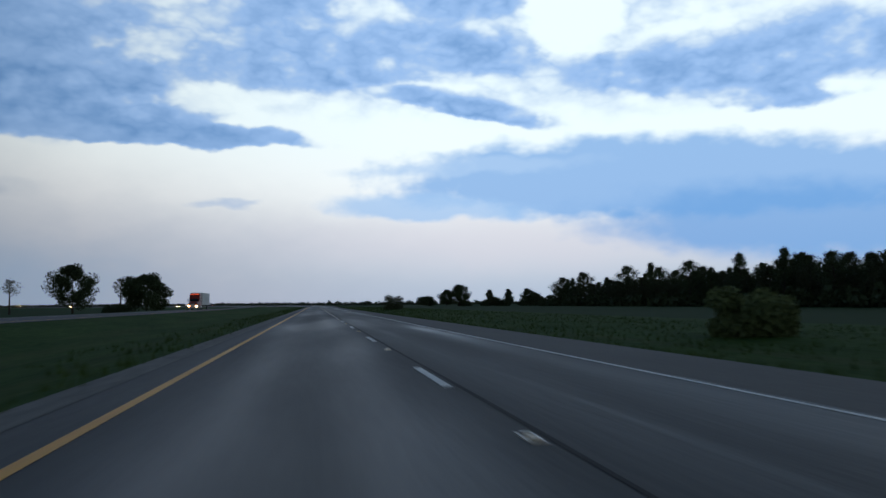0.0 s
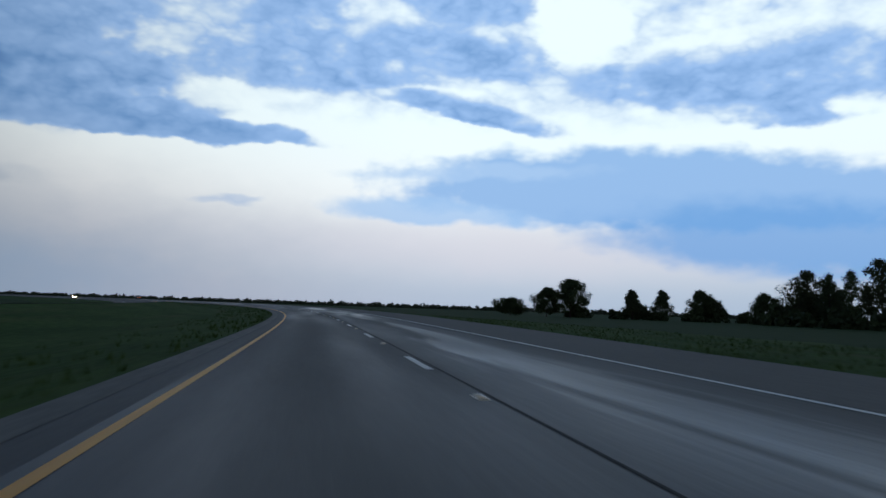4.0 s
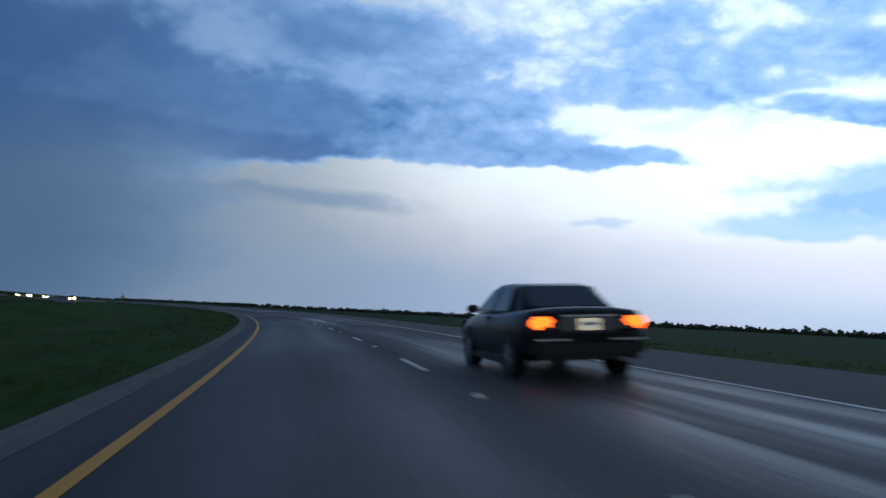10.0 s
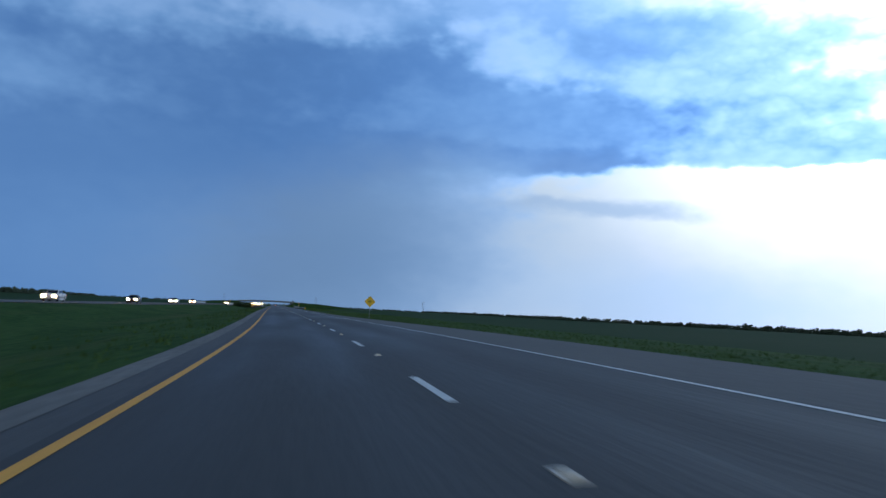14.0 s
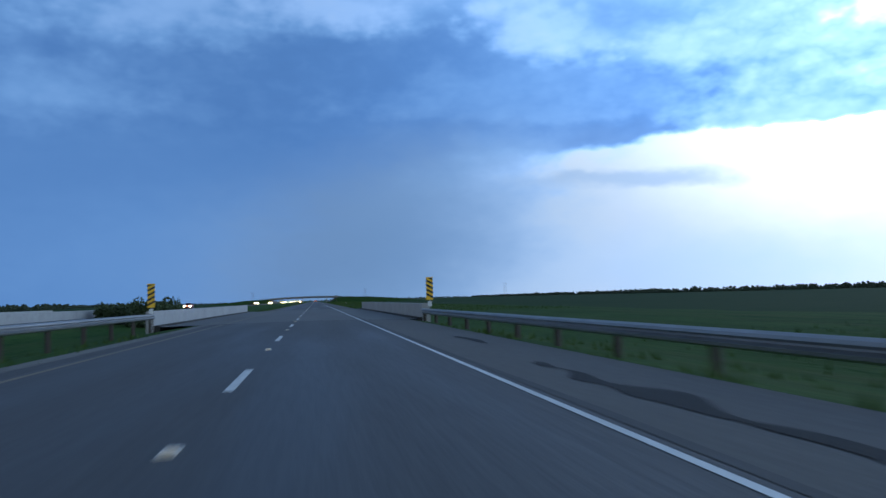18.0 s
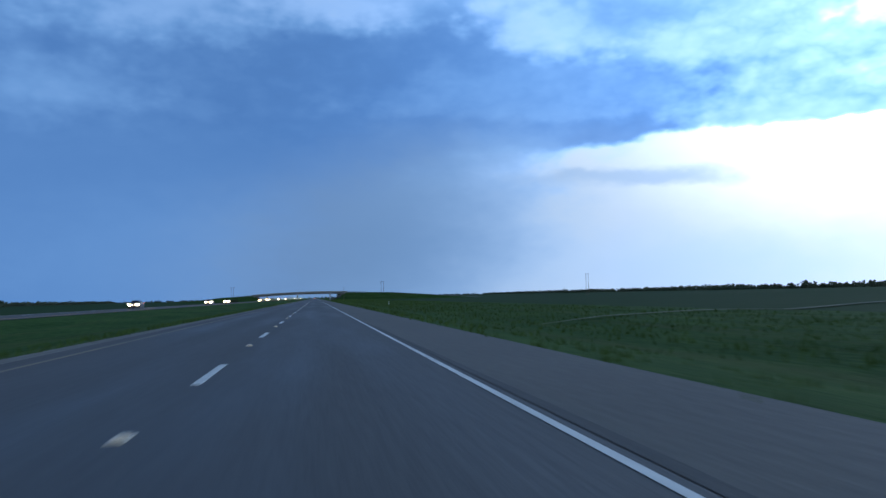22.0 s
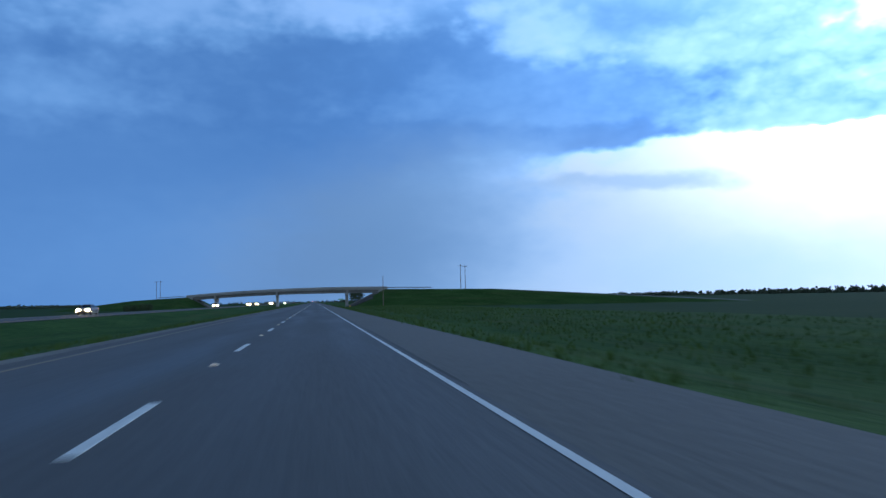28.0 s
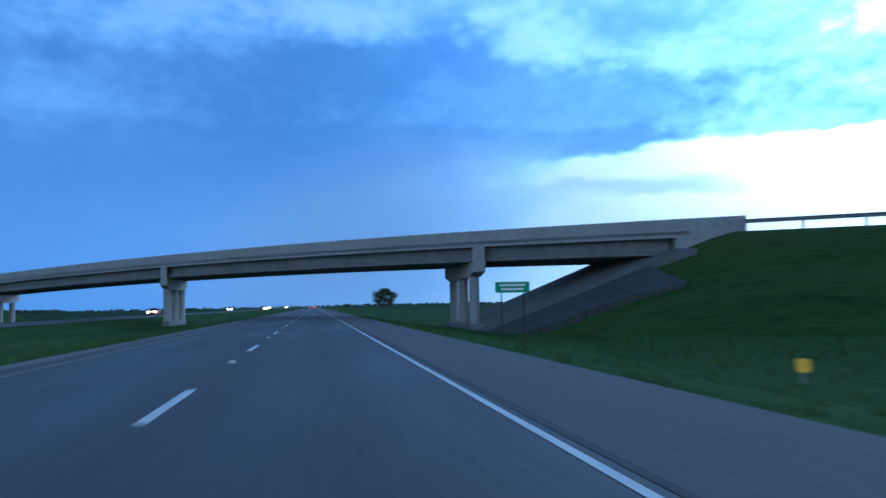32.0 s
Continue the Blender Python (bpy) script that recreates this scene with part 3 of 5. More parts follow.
sheet("edge_line_worn", [s for s in RUN if s >= 1240], [-3.80, -3.66], PAINT_WORN, lambda s, d: road_z(s, d) + 0.005, label="faded yellow line along the lane edge", category="road marking")
sheet("edge_line_far_yellow", RUN, [OPP + 3.7, OPP + 3.85], PAINT_Y, lambda s, d: opp_z(s, d) + 0.005, label="solid yellow line of the opposite carriageway", category="road marking")
sheet("edge_line_far_white", RUN, [OPP - 3.6, OPP - 3.45], PAINT_W, lambda s, d: opp_z(s, d) + 0.005, label="solid white line of the opposite carriageway", category="road marking")


# a pale mown track that leaves the verge for the fields
TRACK = material("dry_mown_strip", (0.125, 0.14, 0.075), 0.95, (0.075, 0.10, 0.045), 3.0, 0.4, bump=0.4, coords="UV")
_v, _u = [], []
for _k in range(26):
    _d = 17.0 + 3.0 * _k
    _s = 1593.0 + 0.76 * (_d - 17.0) + 1.2 * noise.noise((_d * 0.06, 2.0, 0.0))
    _w = (1.0 + 0.3 * noise.noise((_d * 0.2, 5.0, 0.0))) * min(1.0, 0.15 + _k / 7)
    for _e in (-_w, _w):
        _v.append(at(_s + _e, _d, max(FAR_LAND, verge_z(_s, _d)) + 0.16))
        _u.append((_d, _e))
tagged(piece("field_track", _v, [(2 * k, 2 * k + 2, 2 * k + 3, 2 * k + 1) for k in range(25)], TRACK, uv=_u, smooth=True), "pale mown track leading across the verge to the fields", "track", kind="structure")


# ---- trees ----
def leaf_cloud(rng, spots, per, size):
    """Small leaf-clump blades scattered round spots (x, y, z, radius)."""
    sp = np.asarray(spots, float)
    c = np.repeat(sp[:, :3], per, axis=0)
    r = np.repeat(sp[:, 3], per)
    g = rng.normal(size=(len(c), 3))
    g /= np.linalg.norm(g, axis=1)[:, None]
    c = c + g * (r * rng.random(len(c)) ** 0.45)[:, None] * np.array([1, 1, 0.8])
    a = rng.normal(size=(len(c), 3))
    a /= np.linalg.norm(a, axis=1)[:, None]
    b = np.cross(a, rng.normal(size=(len(c), 3)))
    b /= np.linalg.norm(b, axis=1)[:, None]
    sz = (size * (0.6 + 0.8 * rng.random(len(c))))[:, None]
    a, b = a * sz, b * sz * 0.6
    v = np.stack([c - a, c - b * 0.9, c + a, c + b], axis=1).reshape(-1, 3)
    f = np.arange(len(v)).reshape(-1, 4)
    return v, f


def tree(label, seed, high=12.0, spread=4.0, bare=0.25, where=None, leaf=None, per=130, form="round", group=""):
    rng = np.random.default_rng(seed)
    top = thing("tree", label, "tree", where or Matrix(), group)
    bm = bmesh.new()
    lean = rng.normal(size=2) * 0.03 * high
    fork = high * (bare + 0.08)
    trunk = max(0.14, high * 0.022)
    rod((0, 0, -0.4), (lean[0] * 0.4, lean[1] * 0.4, fork), trunk * 1.25, trunk * 0.8, 9, bm)
    rod((lean[0] * 0.4, lean[1] * 0.4, fork), (lean[0], lean[1], high * 0.88), trunk * 0.8, trunk * 0.15, 8, bm)
    spots = []
    limbs = 15
    for k in range(limbs):
        q = (k + 0.6) / limbs
        z = fork + (high * 0.92 - fork) * q ** 0.9
        shape = math.sin(math.pi * min(1, 0.22 + 0.78 * q)) ** 0.7 if form == "round" else (1.05 - q) ** 0.8
        reach = spread * shape * (0.65 + 0.5 * rng.random())
        a = k * 2.4 + rng.random()
        tip = (lean[0] * q + reach * math.cos(a), lean[1] * q + reach * math.sin(a), z + reach * 0.25)
        base = (lean[0] * q, lean[1] * q, max(fork * 0.9, z - reach * 0.3))
        rod(base, tip, trunk * 0.34, trunk * 0.08, 6, bm)
        for u in (0.55, 0.8, 1.02):
            spots.append([base[i] + (tip[i] - base[i]) * u + rng.normal() * 0.25 for i in range(3)] + [spread * (0.26 + 0.2 * rng.random()) * (0.75 + 0.4 * shape)])
    spots.append([lean[0], lean[1], high * 0.9, spread * 0.3])
    part("trunk", bm, BARK, top)
    if per:
        v, f = leaf_cloud(rng, spots, per, 0.03 * spread + 0.13)
        piece("crown", v, f, leaf or LEAF, top)
    return top


def bush(label, seed, high, spread, where, leaf=None, per=260):
    rng = np.random.default_rng(seed)
    top = thing("bush", label, "bush", where)
    bm = bmesh.new()
    spots = []
    for k in range(7):
        a = k * 0.9 + rng.random()
        tip = (spread * 0.6 * math.cos(a), spread * 0.6 * math.sin(a), high * (0.5 + 0.35 * rng.random()))
        rod((0, 0, -0.2), tip, 0.05, 0.02, 5, bm)
        spots.append([*tip, spread * 0.42])
        spots.append([spread * 0.62 * math.cos(a + 0.45), spread * 0.62 * math.sin(a + 0.45), high * 0.22, spread * 0.4])
    spots.append([0, 0, high * 0.6, spread * 0.5])
    spots.append([0, 0, high * 0.25, spread * 0.55])
    part("stems", bm, BARK, top)
    v, f = leaf_cloud(rng, spots, per, 0.16)
    piece("foliage", v, f, leaf or LEAF, top)
    return top


def land_at(p, lift=0.0):
    """The pose of a thing that stands on the flat land at a world place."""
    return pose(p[0], p[1], FAR_LAND + lift)


def woods(name, label, places, seed, high, per=26, leaf=None):
    """A far belt of trees as one mass of leaf clumps with trunks inside."""
    rng = np.random.default_rng(seed)
    spots = []
    for k, p in enumerate(places):
        h = high * (0.45 + 0.35 * rng.random() + 0.5 * max(0.0, noise.noise((k * 0.17, seed, 0.0))))
        w = h * (0.3 + 0.2 * rng.random())
        for j in range(3):
            spots.append([p[0] + rng.normal() * high * 0.3, p[1] + rng.normal() * high * 0.3, FAR_LAND + high * (0.08 + 0.08 * j), high * 0.3])
        for j in range(4):
            spots.append([p[0] + rng.normal() * w * 0.6, p[1] + rng.normal() * w * 0.6, FAR_LAND + h * (0.2 + 0.2 * j), w * (1.15 - 0.2 * j)])
    v, f = leaf_cloud(rng, spots, int(per * 1.3), high * 0.115)
    v[:, 2] = np.maximum(v[:, 2], FAR_LAND - 0.3)
    return tagged(piece(name, v, f, leaf or LEAF), label, "woods", kind="stuff")


# kinds of trees, reused for the wood beside the road
WOOD_GROUP = "trees of the wood beside the verge"
wood_kinds = [tree("dark leafy tree in a dense wood", 11 + k, h, sp, 0.1, on_land(a, b), LEAF if k % 2 else LEAF_B, 120, fm, WOOD_GROUP)
              for k, (h, sp, fm, a, b) in enumerate(((23.0, 7.4, "round", 470, 190), (26.0, 7.4, "round", 440, 200), (20.5, 6.8, "round", 498, 192), (27.0, 6.4, "cone", 430, 208)))]
_rng = random.Random(5)
for row, (d0, s0, s1) in enumerate(((188, 90, 505), (199, 80, 508), (212, 90, 512))):
    s = s0
    while s < s1:
        p = at(s, d0 + _rng.uniform(-4, 4))
        m = land_at(p) @ pose(0, 0, 0, 0, 0, _rng.uniform(0, 360)) @ Matrix.Scale(_rng.uniform(0.66, 0.92) * (1 - 0.16 * ramp(s, 380, 500)), 4)
        ob = copy_thing(_rng.choice(wood_kinds), m)
        ob.matrix_basis = m
        s += _rng.uniform(8.0, 13.0)
TREES_ROW = "trees in a loose row beyond the field"
tree("tall dark leafy tree with two humps beside the field", 31, 17.5, 7.0, 0.06, on_land(578, 160), LEAF, 300)
tree("round dark leafy tree beside a taller tree", 32, 13.5, 6.0, 0.05, on_land(584, 152), LEAF, 240)
tree("low wide dark tree with a flat crown", 33, 7.2, 6.2, 0.05, on_land(595, 141), LEAF, 260)
for k, (s, d, h, sp, fm) in enumerate(((555, 172, 11.5, 4.2, "cone"), (556, 190, 12.0, 4.4, "cone"), (545, 198, 12.0, 5.5, "round"), (546, 206, 9.5, 4.5, "round"), (541, 230, 11.5, 6.5, "round"), (530, 250, 12.5, 5.5, "round"), (520, 240, 9.5, 4.5, "round"), (560, 180, 6.0, 4.0, "round"), (552, 215, 6.5, 5.0, "round"))):
    h *= 1.12
    tree("dark leafy tree standing apart in a row" if sp > 4.4 else "slim dark tree with a pointed crown", 40 + k, h, sp, 0.08, on_land(s, d), LEAF_B if k % 3 == 0 else LEAF, 210, fm, TREES_ROW)
# beyond the opposite carriageway
tree("tall dark tree with a broad rounded crown", 51, 17.5, 6.6, 0.08, on_land(300, -86), LEAF, 260)
tree("broad dark tree with foliage to the ground", 52, 13.0, 7.2, 0.02, on_land(287, -58.5), LEAF, 300)
tree("dark leafy tree at the edge of the field", 53, 11.0, 4.5, 0.1, on_land(285, -112), LEAF_B, 120)
tree("thin half-dead tree with a sparse crown", 54, 14.0, 3.2, 0.4, on_land(296, -66), LEAF_B, 26, "round")
tree("thin half-dead tree with a sparse crown", 55, 13.0, 2.6, 0.45, on_land(300, -70), LEAF_B, 20, "round")
tree("thin half-dead tree with a sparse crown", 56, 12.5, 3.0, 0.45, on_land(292, -104), LEAF_B, 12, "round")
bush("low dark scrub under the trees", 57, 3.2, 4.2, on_land(293, -67))
bush("low dark scrub under the trees", 58, 2.6, 4.0, on_land(298, -72))
bush("dark green bush standing in the verge", 61, 4.6, 3.6, on_land(264, 24), LEAF_B)
LEAF_PALE = material("pale_green_leaves", (0.17, 0.21, 0.09), 0.85, (0.11, 0.14, 0.055), 2.0, 0.3, spec=0.15)
bush("large dim green bush on the verge", 62, 2.5, 2.6, on_land(47, 23.5), LEAF_PALE, 420)
bush("dark green bush beside the creek", 63, 2.4, 2.6, on_land(1338, -14), LEAF)
bush("dark green bush beside the creek", 64, 2.0, 2.4, on_land(1342, -18), LEAF)
tree("lone dark tree beside the road beyond the overpass", 65, 10.5, 5.2, 0.12, on_land(2640, 37), LEAF, 140)
bush("dark bushes on the bridge slope", 66, 3.2, 4.0, on_land(2352, -78), LEAF)
bush("dark bushes on the bridge slope", 67, 2.8, 3.6, on_land(2348, -84), LEAF)


def belt(s0, s1, d0, d1, step, seed, keep=1.0):
    """Places along a far belt of trees, some left out."""
    r, out, n = random.Random(seed), [], int(math.hypot(s1 - s0, d1 - d0) / step)
    for k in range(n):
        q = k / n
        if r.random() < keep:
            out.append(at(s0 + (s1 - s0) * q, d0 + (d1 - d0) * q + r.uniform(-9, 9)))
    return out


def far_belt(u, v, u1, v1, step, seed, keep=1.0):
    """As belt, measured along and beside the long straight."""
    o, h = at(1100, 0), radians(line_at(1200)[2])
    r, out, n = random.Random(seed), [], int(math.hypot(u1 - u, v1 - v) / step)
    for k in range(n):
        q = k / n
        if r.random() < keep * (0.75 + 0.9 * noise.noise((k * 0.11, seed, 0))):
            a, b = u + (u1 - u) * q + r.uniform(-12, 12), v + (v1 - v) * q + r.uniform(-12, 12)
            out.append((o.x - a * math.sin(h) + b * math.cos(h), o.y + a * math.cos(h) + b * math.sin(h)))
    return out


woods("woods_edge", "dark shrubby edge in front of the wood", belt(80, 505, 183, 183, 5.0, 3) + belt(505, 514, 183, 225, 4.0, 13), 71, 10.0, 26)
woods("woods_back", "dense dark wood behind the field", belt(60, 470, 224, 226, 8.0, 4) + belt(20, 480, 244, 246, 9.5, 6), 75, 19.0, 26)
woods("woods_row", "low dark hedge between the field trees", belt(470, 585, 262, 163, 3.5, 8), 76, 6.0, 36)
# from here on the belts carry the haze in their leaf colour
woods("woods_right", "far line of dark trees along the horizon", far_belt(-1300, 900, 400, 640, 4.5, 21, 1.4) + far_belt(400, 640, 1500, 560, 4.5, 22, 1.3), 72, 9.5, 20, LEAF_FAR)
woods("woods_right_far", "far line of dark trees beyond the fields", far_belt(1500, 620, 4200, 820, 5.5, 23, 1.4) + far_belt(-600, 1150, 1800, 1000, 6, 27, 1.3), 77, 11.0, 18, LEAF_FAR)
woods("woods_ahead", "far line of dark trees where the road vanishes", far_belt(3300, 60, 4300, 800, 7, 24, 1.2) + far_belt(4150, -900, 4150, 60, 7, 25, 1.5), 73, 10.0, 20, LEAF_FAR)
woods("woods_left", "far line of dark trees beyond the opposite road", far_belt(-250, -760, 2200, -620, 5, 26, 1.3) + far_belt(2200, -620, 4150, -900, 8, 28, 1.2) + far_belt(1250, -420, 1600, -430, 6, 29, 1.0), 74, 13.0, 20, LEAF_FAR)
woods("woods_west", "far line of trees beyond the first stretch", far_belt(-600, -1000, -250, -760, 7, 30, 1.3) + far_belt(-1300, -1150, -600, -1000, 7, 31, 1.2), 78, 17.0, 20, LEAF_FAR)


# ---- overpass ----
SLANT = 0.95
SKEW = math.degrees(math.atan(SLANT))
_o = at(2319.5 + SLANT * 16, -16, 0)
OVER = pose(_o.x, _o.y, 0, 0, 0, line_at(2300)[2] - SKEW)
WIDE, SPAN, END = 10.6, 43.7, 61.0


def over_z(x):
    """Fall of the deck either side of its crest."""
    return -0.02 - 0.00026 * (x - 16) ** 2


def beam(profile, x0, x1, pitch=4.0):
    """A long member along the bridge with the (y, z) profile, following the deck's curve."""
    n = max(1, int((x1 - x0) / pitch))
    return loft([[(x0 + (x1 - x0) * k / n - SLANT * y, y, z + over_z(x0 + (x1 - x0) * k / n)) for y, z in profile] for k in range(n + 1)])


def slanted(bm):
    """Turns a member across the bridge to run with the highway below."""
    for v in bm.verts:
        v.co.x -= SLANT * v.co.y
    return bm


over = thing("overpass", "pale concrete road bridge on piers over the highway", "bridge", OVER)
part("deck", beam([(-0.15, 6.35), (-0.15, 6.62), (WIDE + 0.15, 6.62), (WIDE + 0.15, 6.35)], -END - 1, END + 1), CONCRETE, over)
for y0, y1 in ((-0.15, 0.17), (WIDE - 0.17, WIDE + 0.15)):
    part("parapet", beam([(y0, 6.15), (y0, 7.5), (y0 + 0.06, 7.56), (y1 - 0.06, 7.56), (y1, 7.5), (y1, 6.15)], -END - 5.0, END + 5.0), CONCRETE, over, "pale concrete parapet with a chamfered top")
for k in range(5):
    y = 0.75 + k * 2.27
    g = [(y - 0.28, 6.35), (y - 0.28, 6.2), (y - 0.1, 6.08), (y - 0.1, 5.3), (y - 0.3, 5.12), (y - 0.3, 4.92), (y + 0.3, 4.92), (y + 0.3, 5.12), (y + 0.1, 5.3), (y + 0.1, 6.08), (y + 0.28, 6.2), (y + 0.28, 6.35)]
    for a, b in ((-END, -SPAN), (-SPAN, 0), (0, SPAN), (SPAN, END)):
        part("girder", beam(g, a + 0.12, b - 0.12), CONCRETE_DARK, over, "darker concrete girder")
for px in (-SPAN, 0, SPAN):
    z = over_z(px)
    cap = loft([[(px - 0.65, y, lo + z), (px + 0.65, y, lo + z), (px + 0.65, y, 4.9 + z), (px - 0.65, y, 4.9 + z)] for y, lo in ((-0.1, 4.0), (1.4, 3.6), (WIDE - 1.4, 3.6), (WIDE + 0.1, 4.0))])
    part("pier_cap", slanted(cap), CONCRETE, over)
    for y in (-0.15, WIDE - 0.3):
        part("cap_end", slanted(box(px - 0.6, px + 0.6, y, y + 0.45, 4.9 + z, 6.15 + z, 0.03)), CONCRETE, over, "raised concrete block at the cap's end")
    for y in (1.6, WIDE / 2, WIDE - 1.6):
        part("column", rod((px - SLANT * y, y, -1.4), (px - SLANT * y, y, 3.75 + z), 0.46, 0.46, 20), CONCRETE, over, smooth=False)
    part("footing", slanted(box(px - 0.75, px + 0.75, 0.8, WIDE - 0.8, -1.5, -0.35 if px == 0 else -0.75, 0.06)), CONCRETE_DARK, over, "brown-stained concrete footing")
for sgn in (-1, 1):
    z = over_z(sgn * END)
    x0, x1 = sorted((sgn * (END + 0.1), sgn * (END + 1.2)))
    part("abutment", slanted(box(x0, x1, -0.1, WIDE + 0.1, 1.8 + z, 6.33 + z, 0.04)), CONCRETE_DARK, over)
    for y in (-0.12, WIDE - 0.2):
        xe = END + 5.0
        zz = over_z(sgn * xe)
        wing = bmesh.new()
        pts = [(sgn * END, 6.2 + z), (sgn * END, 4.6 + z), (sgn * xe, 6.0 + zz), (sgn * xe, 6.2 + zz)]
        fr = [wing.verts.new((x, y, q)) for x, q in pts]
        bk = [wing.verts.new((x, y + 0.32, q)) for x, q in pts]
        wing.faces.new(fr)
        wing.faces.new(bk[::-1])
        for i in range(4):
            wing.faces.new((fr[i], fr[(i + 1) % 4], bk[(i + 1) % 4], bk[i]))
        part("wing_wall", slanted(wing), CONCRETE, over)


# both slope colours are darkened for the shade under the bridge end
SLOPE = material("slope_concrete", (0.19, 0.185, 0.175), 0.9, (0.11, 0.105, 0.10), 2.0, 0.3, bump=0.2)
SLOPE_DARK = material("shaded_slope_concrete", (0.075, 0.075, 0.075), 0.85, (0.045, 0.045, 0.045), 2.0, 0.3, bump=0.2)
PAVED = -7.0


def bank_z(x, y, sgn):
    """Height of the approach bank: flat on top, falling two to one outside."""
    top = 6.45 + over_z(sgn * END) - 0.022 * max(0.0, abs(x) - END) - 0.042 * max(0.0, abs(x) - END - 52)
    near = PAVED if sgn > 0 else 0.0
    lap = min(max(y, near), WIDE)
    front = (END + 3.2 - sgn * (x + SLANT * lap)) * (0.725 if near <= y < WIDE else 0.9)
    out = math.hypot(max(0.0, front), max(0.0, -0.6 - y, y - WIDE - 0.6))
    paved = near - 0.3 < y < WIDE + 0.3 and front > 0
    soft = -0.35 if paved else 0.35 * noise.noise((x * 0.12, y * 0.12, 7.0)) * min(1.0, out / 3)
    return top - max(0.0, out - 0.3) / 2.05 + soft


for sgn, nm in ((1, "embankment_right"), (-1, "embankment_left")):
    xs = [END - 32 + 1.5 * k for k in range(36)] + [END + 22 + 9 * k for k in range(30)]
    ys = [-22 + 1.3 * k for k in range(42)]
    verts = [(sgn * x, y, max(-1.8, bank_z(sgn * x, y, sgn))) for x in xs for y in ys]
    uv = [(x, y) for x in xs for y in ys]
    n = len(ys)
    faces = [(i * n + j, i * n + j + 1, (i + 1) * n + j + 1, (i + 1) * n + j) for i in range(len(xs) - 1) for j in range(n - 1)]
    faces = [f for f in faces if max(verts[q][2] for q in f) > -1.75]
    faces = [f if sgn < 0 else f[::-1] for f in faces]
    tagged(piece(nm, verts, faces, GRASS, uv=uv, smooth=True, where=OVER), "tall grass embankment carrying the crossing road", "embankment", kind="structure")
    # concrete slope paving under the end span, in panels
    pave = thing("slope_paving", "dark concrete slope paving under the bridge end", "slope paving", OVER)
    y_in = PAVED + 0.2 if sgn > 0 else 0.2
    rows = 4 if sgn > 0 else 3
    for i in range(5):
        for j in range(rows):
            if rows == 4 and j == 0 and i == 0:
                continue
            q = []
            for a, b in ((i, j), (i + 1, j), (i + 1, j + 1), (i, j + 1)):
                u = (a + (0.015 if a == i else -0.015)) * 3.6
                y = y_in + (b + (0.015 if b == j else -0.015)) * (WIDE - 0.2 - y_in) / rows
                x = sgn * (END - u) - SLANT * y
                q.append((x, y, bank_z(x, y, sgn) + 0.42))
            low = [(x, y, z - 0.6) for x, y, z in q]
            # near row: shade and dark rock put into the panel colour
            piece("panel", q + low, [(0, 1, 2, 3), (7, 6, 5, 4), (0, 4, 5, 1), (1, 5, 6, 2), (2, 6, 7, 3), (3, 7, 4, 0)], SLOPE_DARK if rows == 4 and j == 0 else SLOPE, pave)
    top = [(sgn * x, y, bank_z(sgn * x, 5, sgn) + 0.03) for x in range(int(END) + 1, int(END) + 280, 10) for y in (1.2, WIDE - 1.2)]
    tagged(piece("road_over_" + nm.split("_")[1], top, [(2 * k, 2 * k + 2, 2 * k + 3, 2 * k + 1) if sgn < 0 else (2 * k, 2 * k + 1, 2 * k + 3, 2 * k + 2) for k in range(len(top) // 2 - 1)], ASPHALT_OLD, uv=[(p[0], p[1]) for p in top], where=OVER),
           "asphalt road on top of the embankment", "road", kind="structure")


# ---- guard rails and the creek bridge ----
W_BEAM = [(0.0, 0.45), (-0.07, 0.49), (-0.08, 0.54), (-0.01, 0.585), (-0.01, 0.615), (-0.08, 0.66), (-0.07, 0.71), (0.0, 0.75)]


def guard_rail(label, places, where=None, terminal=None, face=1):
    """A W-beam rail on posts through world or local places (x, y, z)."""
    rail = thing("guard_rail", label, "guard rail", where or Matrix(), "guard rails")
    pts = [Vector(p) for p in places]
    out = []
    for k, p in enumerate(pts):
        t = (pts[min(k + 1, len(pts) - 1)] - pts[max(k - 1, 0)]).normalized()
        side = Vector((t.y, -t.x, 0)) * face
        out.append([p + side * u + Vector((0, 0, z)) for u, z in W_BEAM] + [p + side * (u + 0.012) + Vector((0, 0, z)) for u, z in W_BEAM[::-1]])
        part("post", box(-0.06, 0.06, -0.08, 0.08, -0.7, 0.72, 0.01), WOOD_DARK if terminal else GALV, rail, where=Matrix.Translation(p + side * 0.14))
    part("beam", loft(out), GALV, rail, "ribbed galvanised beam")
    if terminal:
        p, q = pts[0], pts[1]
        t = (p - q).normalized()
        m = Matrix.Translation(p + t * 0.15) @ (Vector((0, -1, 0)).rotation_difference(t).to_matrix().to_4x4())
        part("end_plate", box(-0.25, 0.25, -0.02, 0.02, 0.22, 0.66, 0.03), SIGN_Y, rail, "yellow reflective end plate", where=m)
    return rail


def rail_line(s0, s1, d0, d1, step, base):
    n = int((s1 - s0) / step)
    out = []
    for k in range(n + 1):
        q = k / n
        out.append(at(s0 + (s1 - s0) * q, d0 + (d1 - d0) * q ** 0.6, base))
    return out


guard_rail("galvanised guard rail leading to the bridge parapet", rail_line(1240, 1304, 7.4, 6.95, 3.8, -0.25), None, True, 1)
guard_rail("galvanised guard rail leading to the bridge parapet", rail_line(1222, 1304, -8.9, -7.4, 3.8, -0.12), None, True, -1)
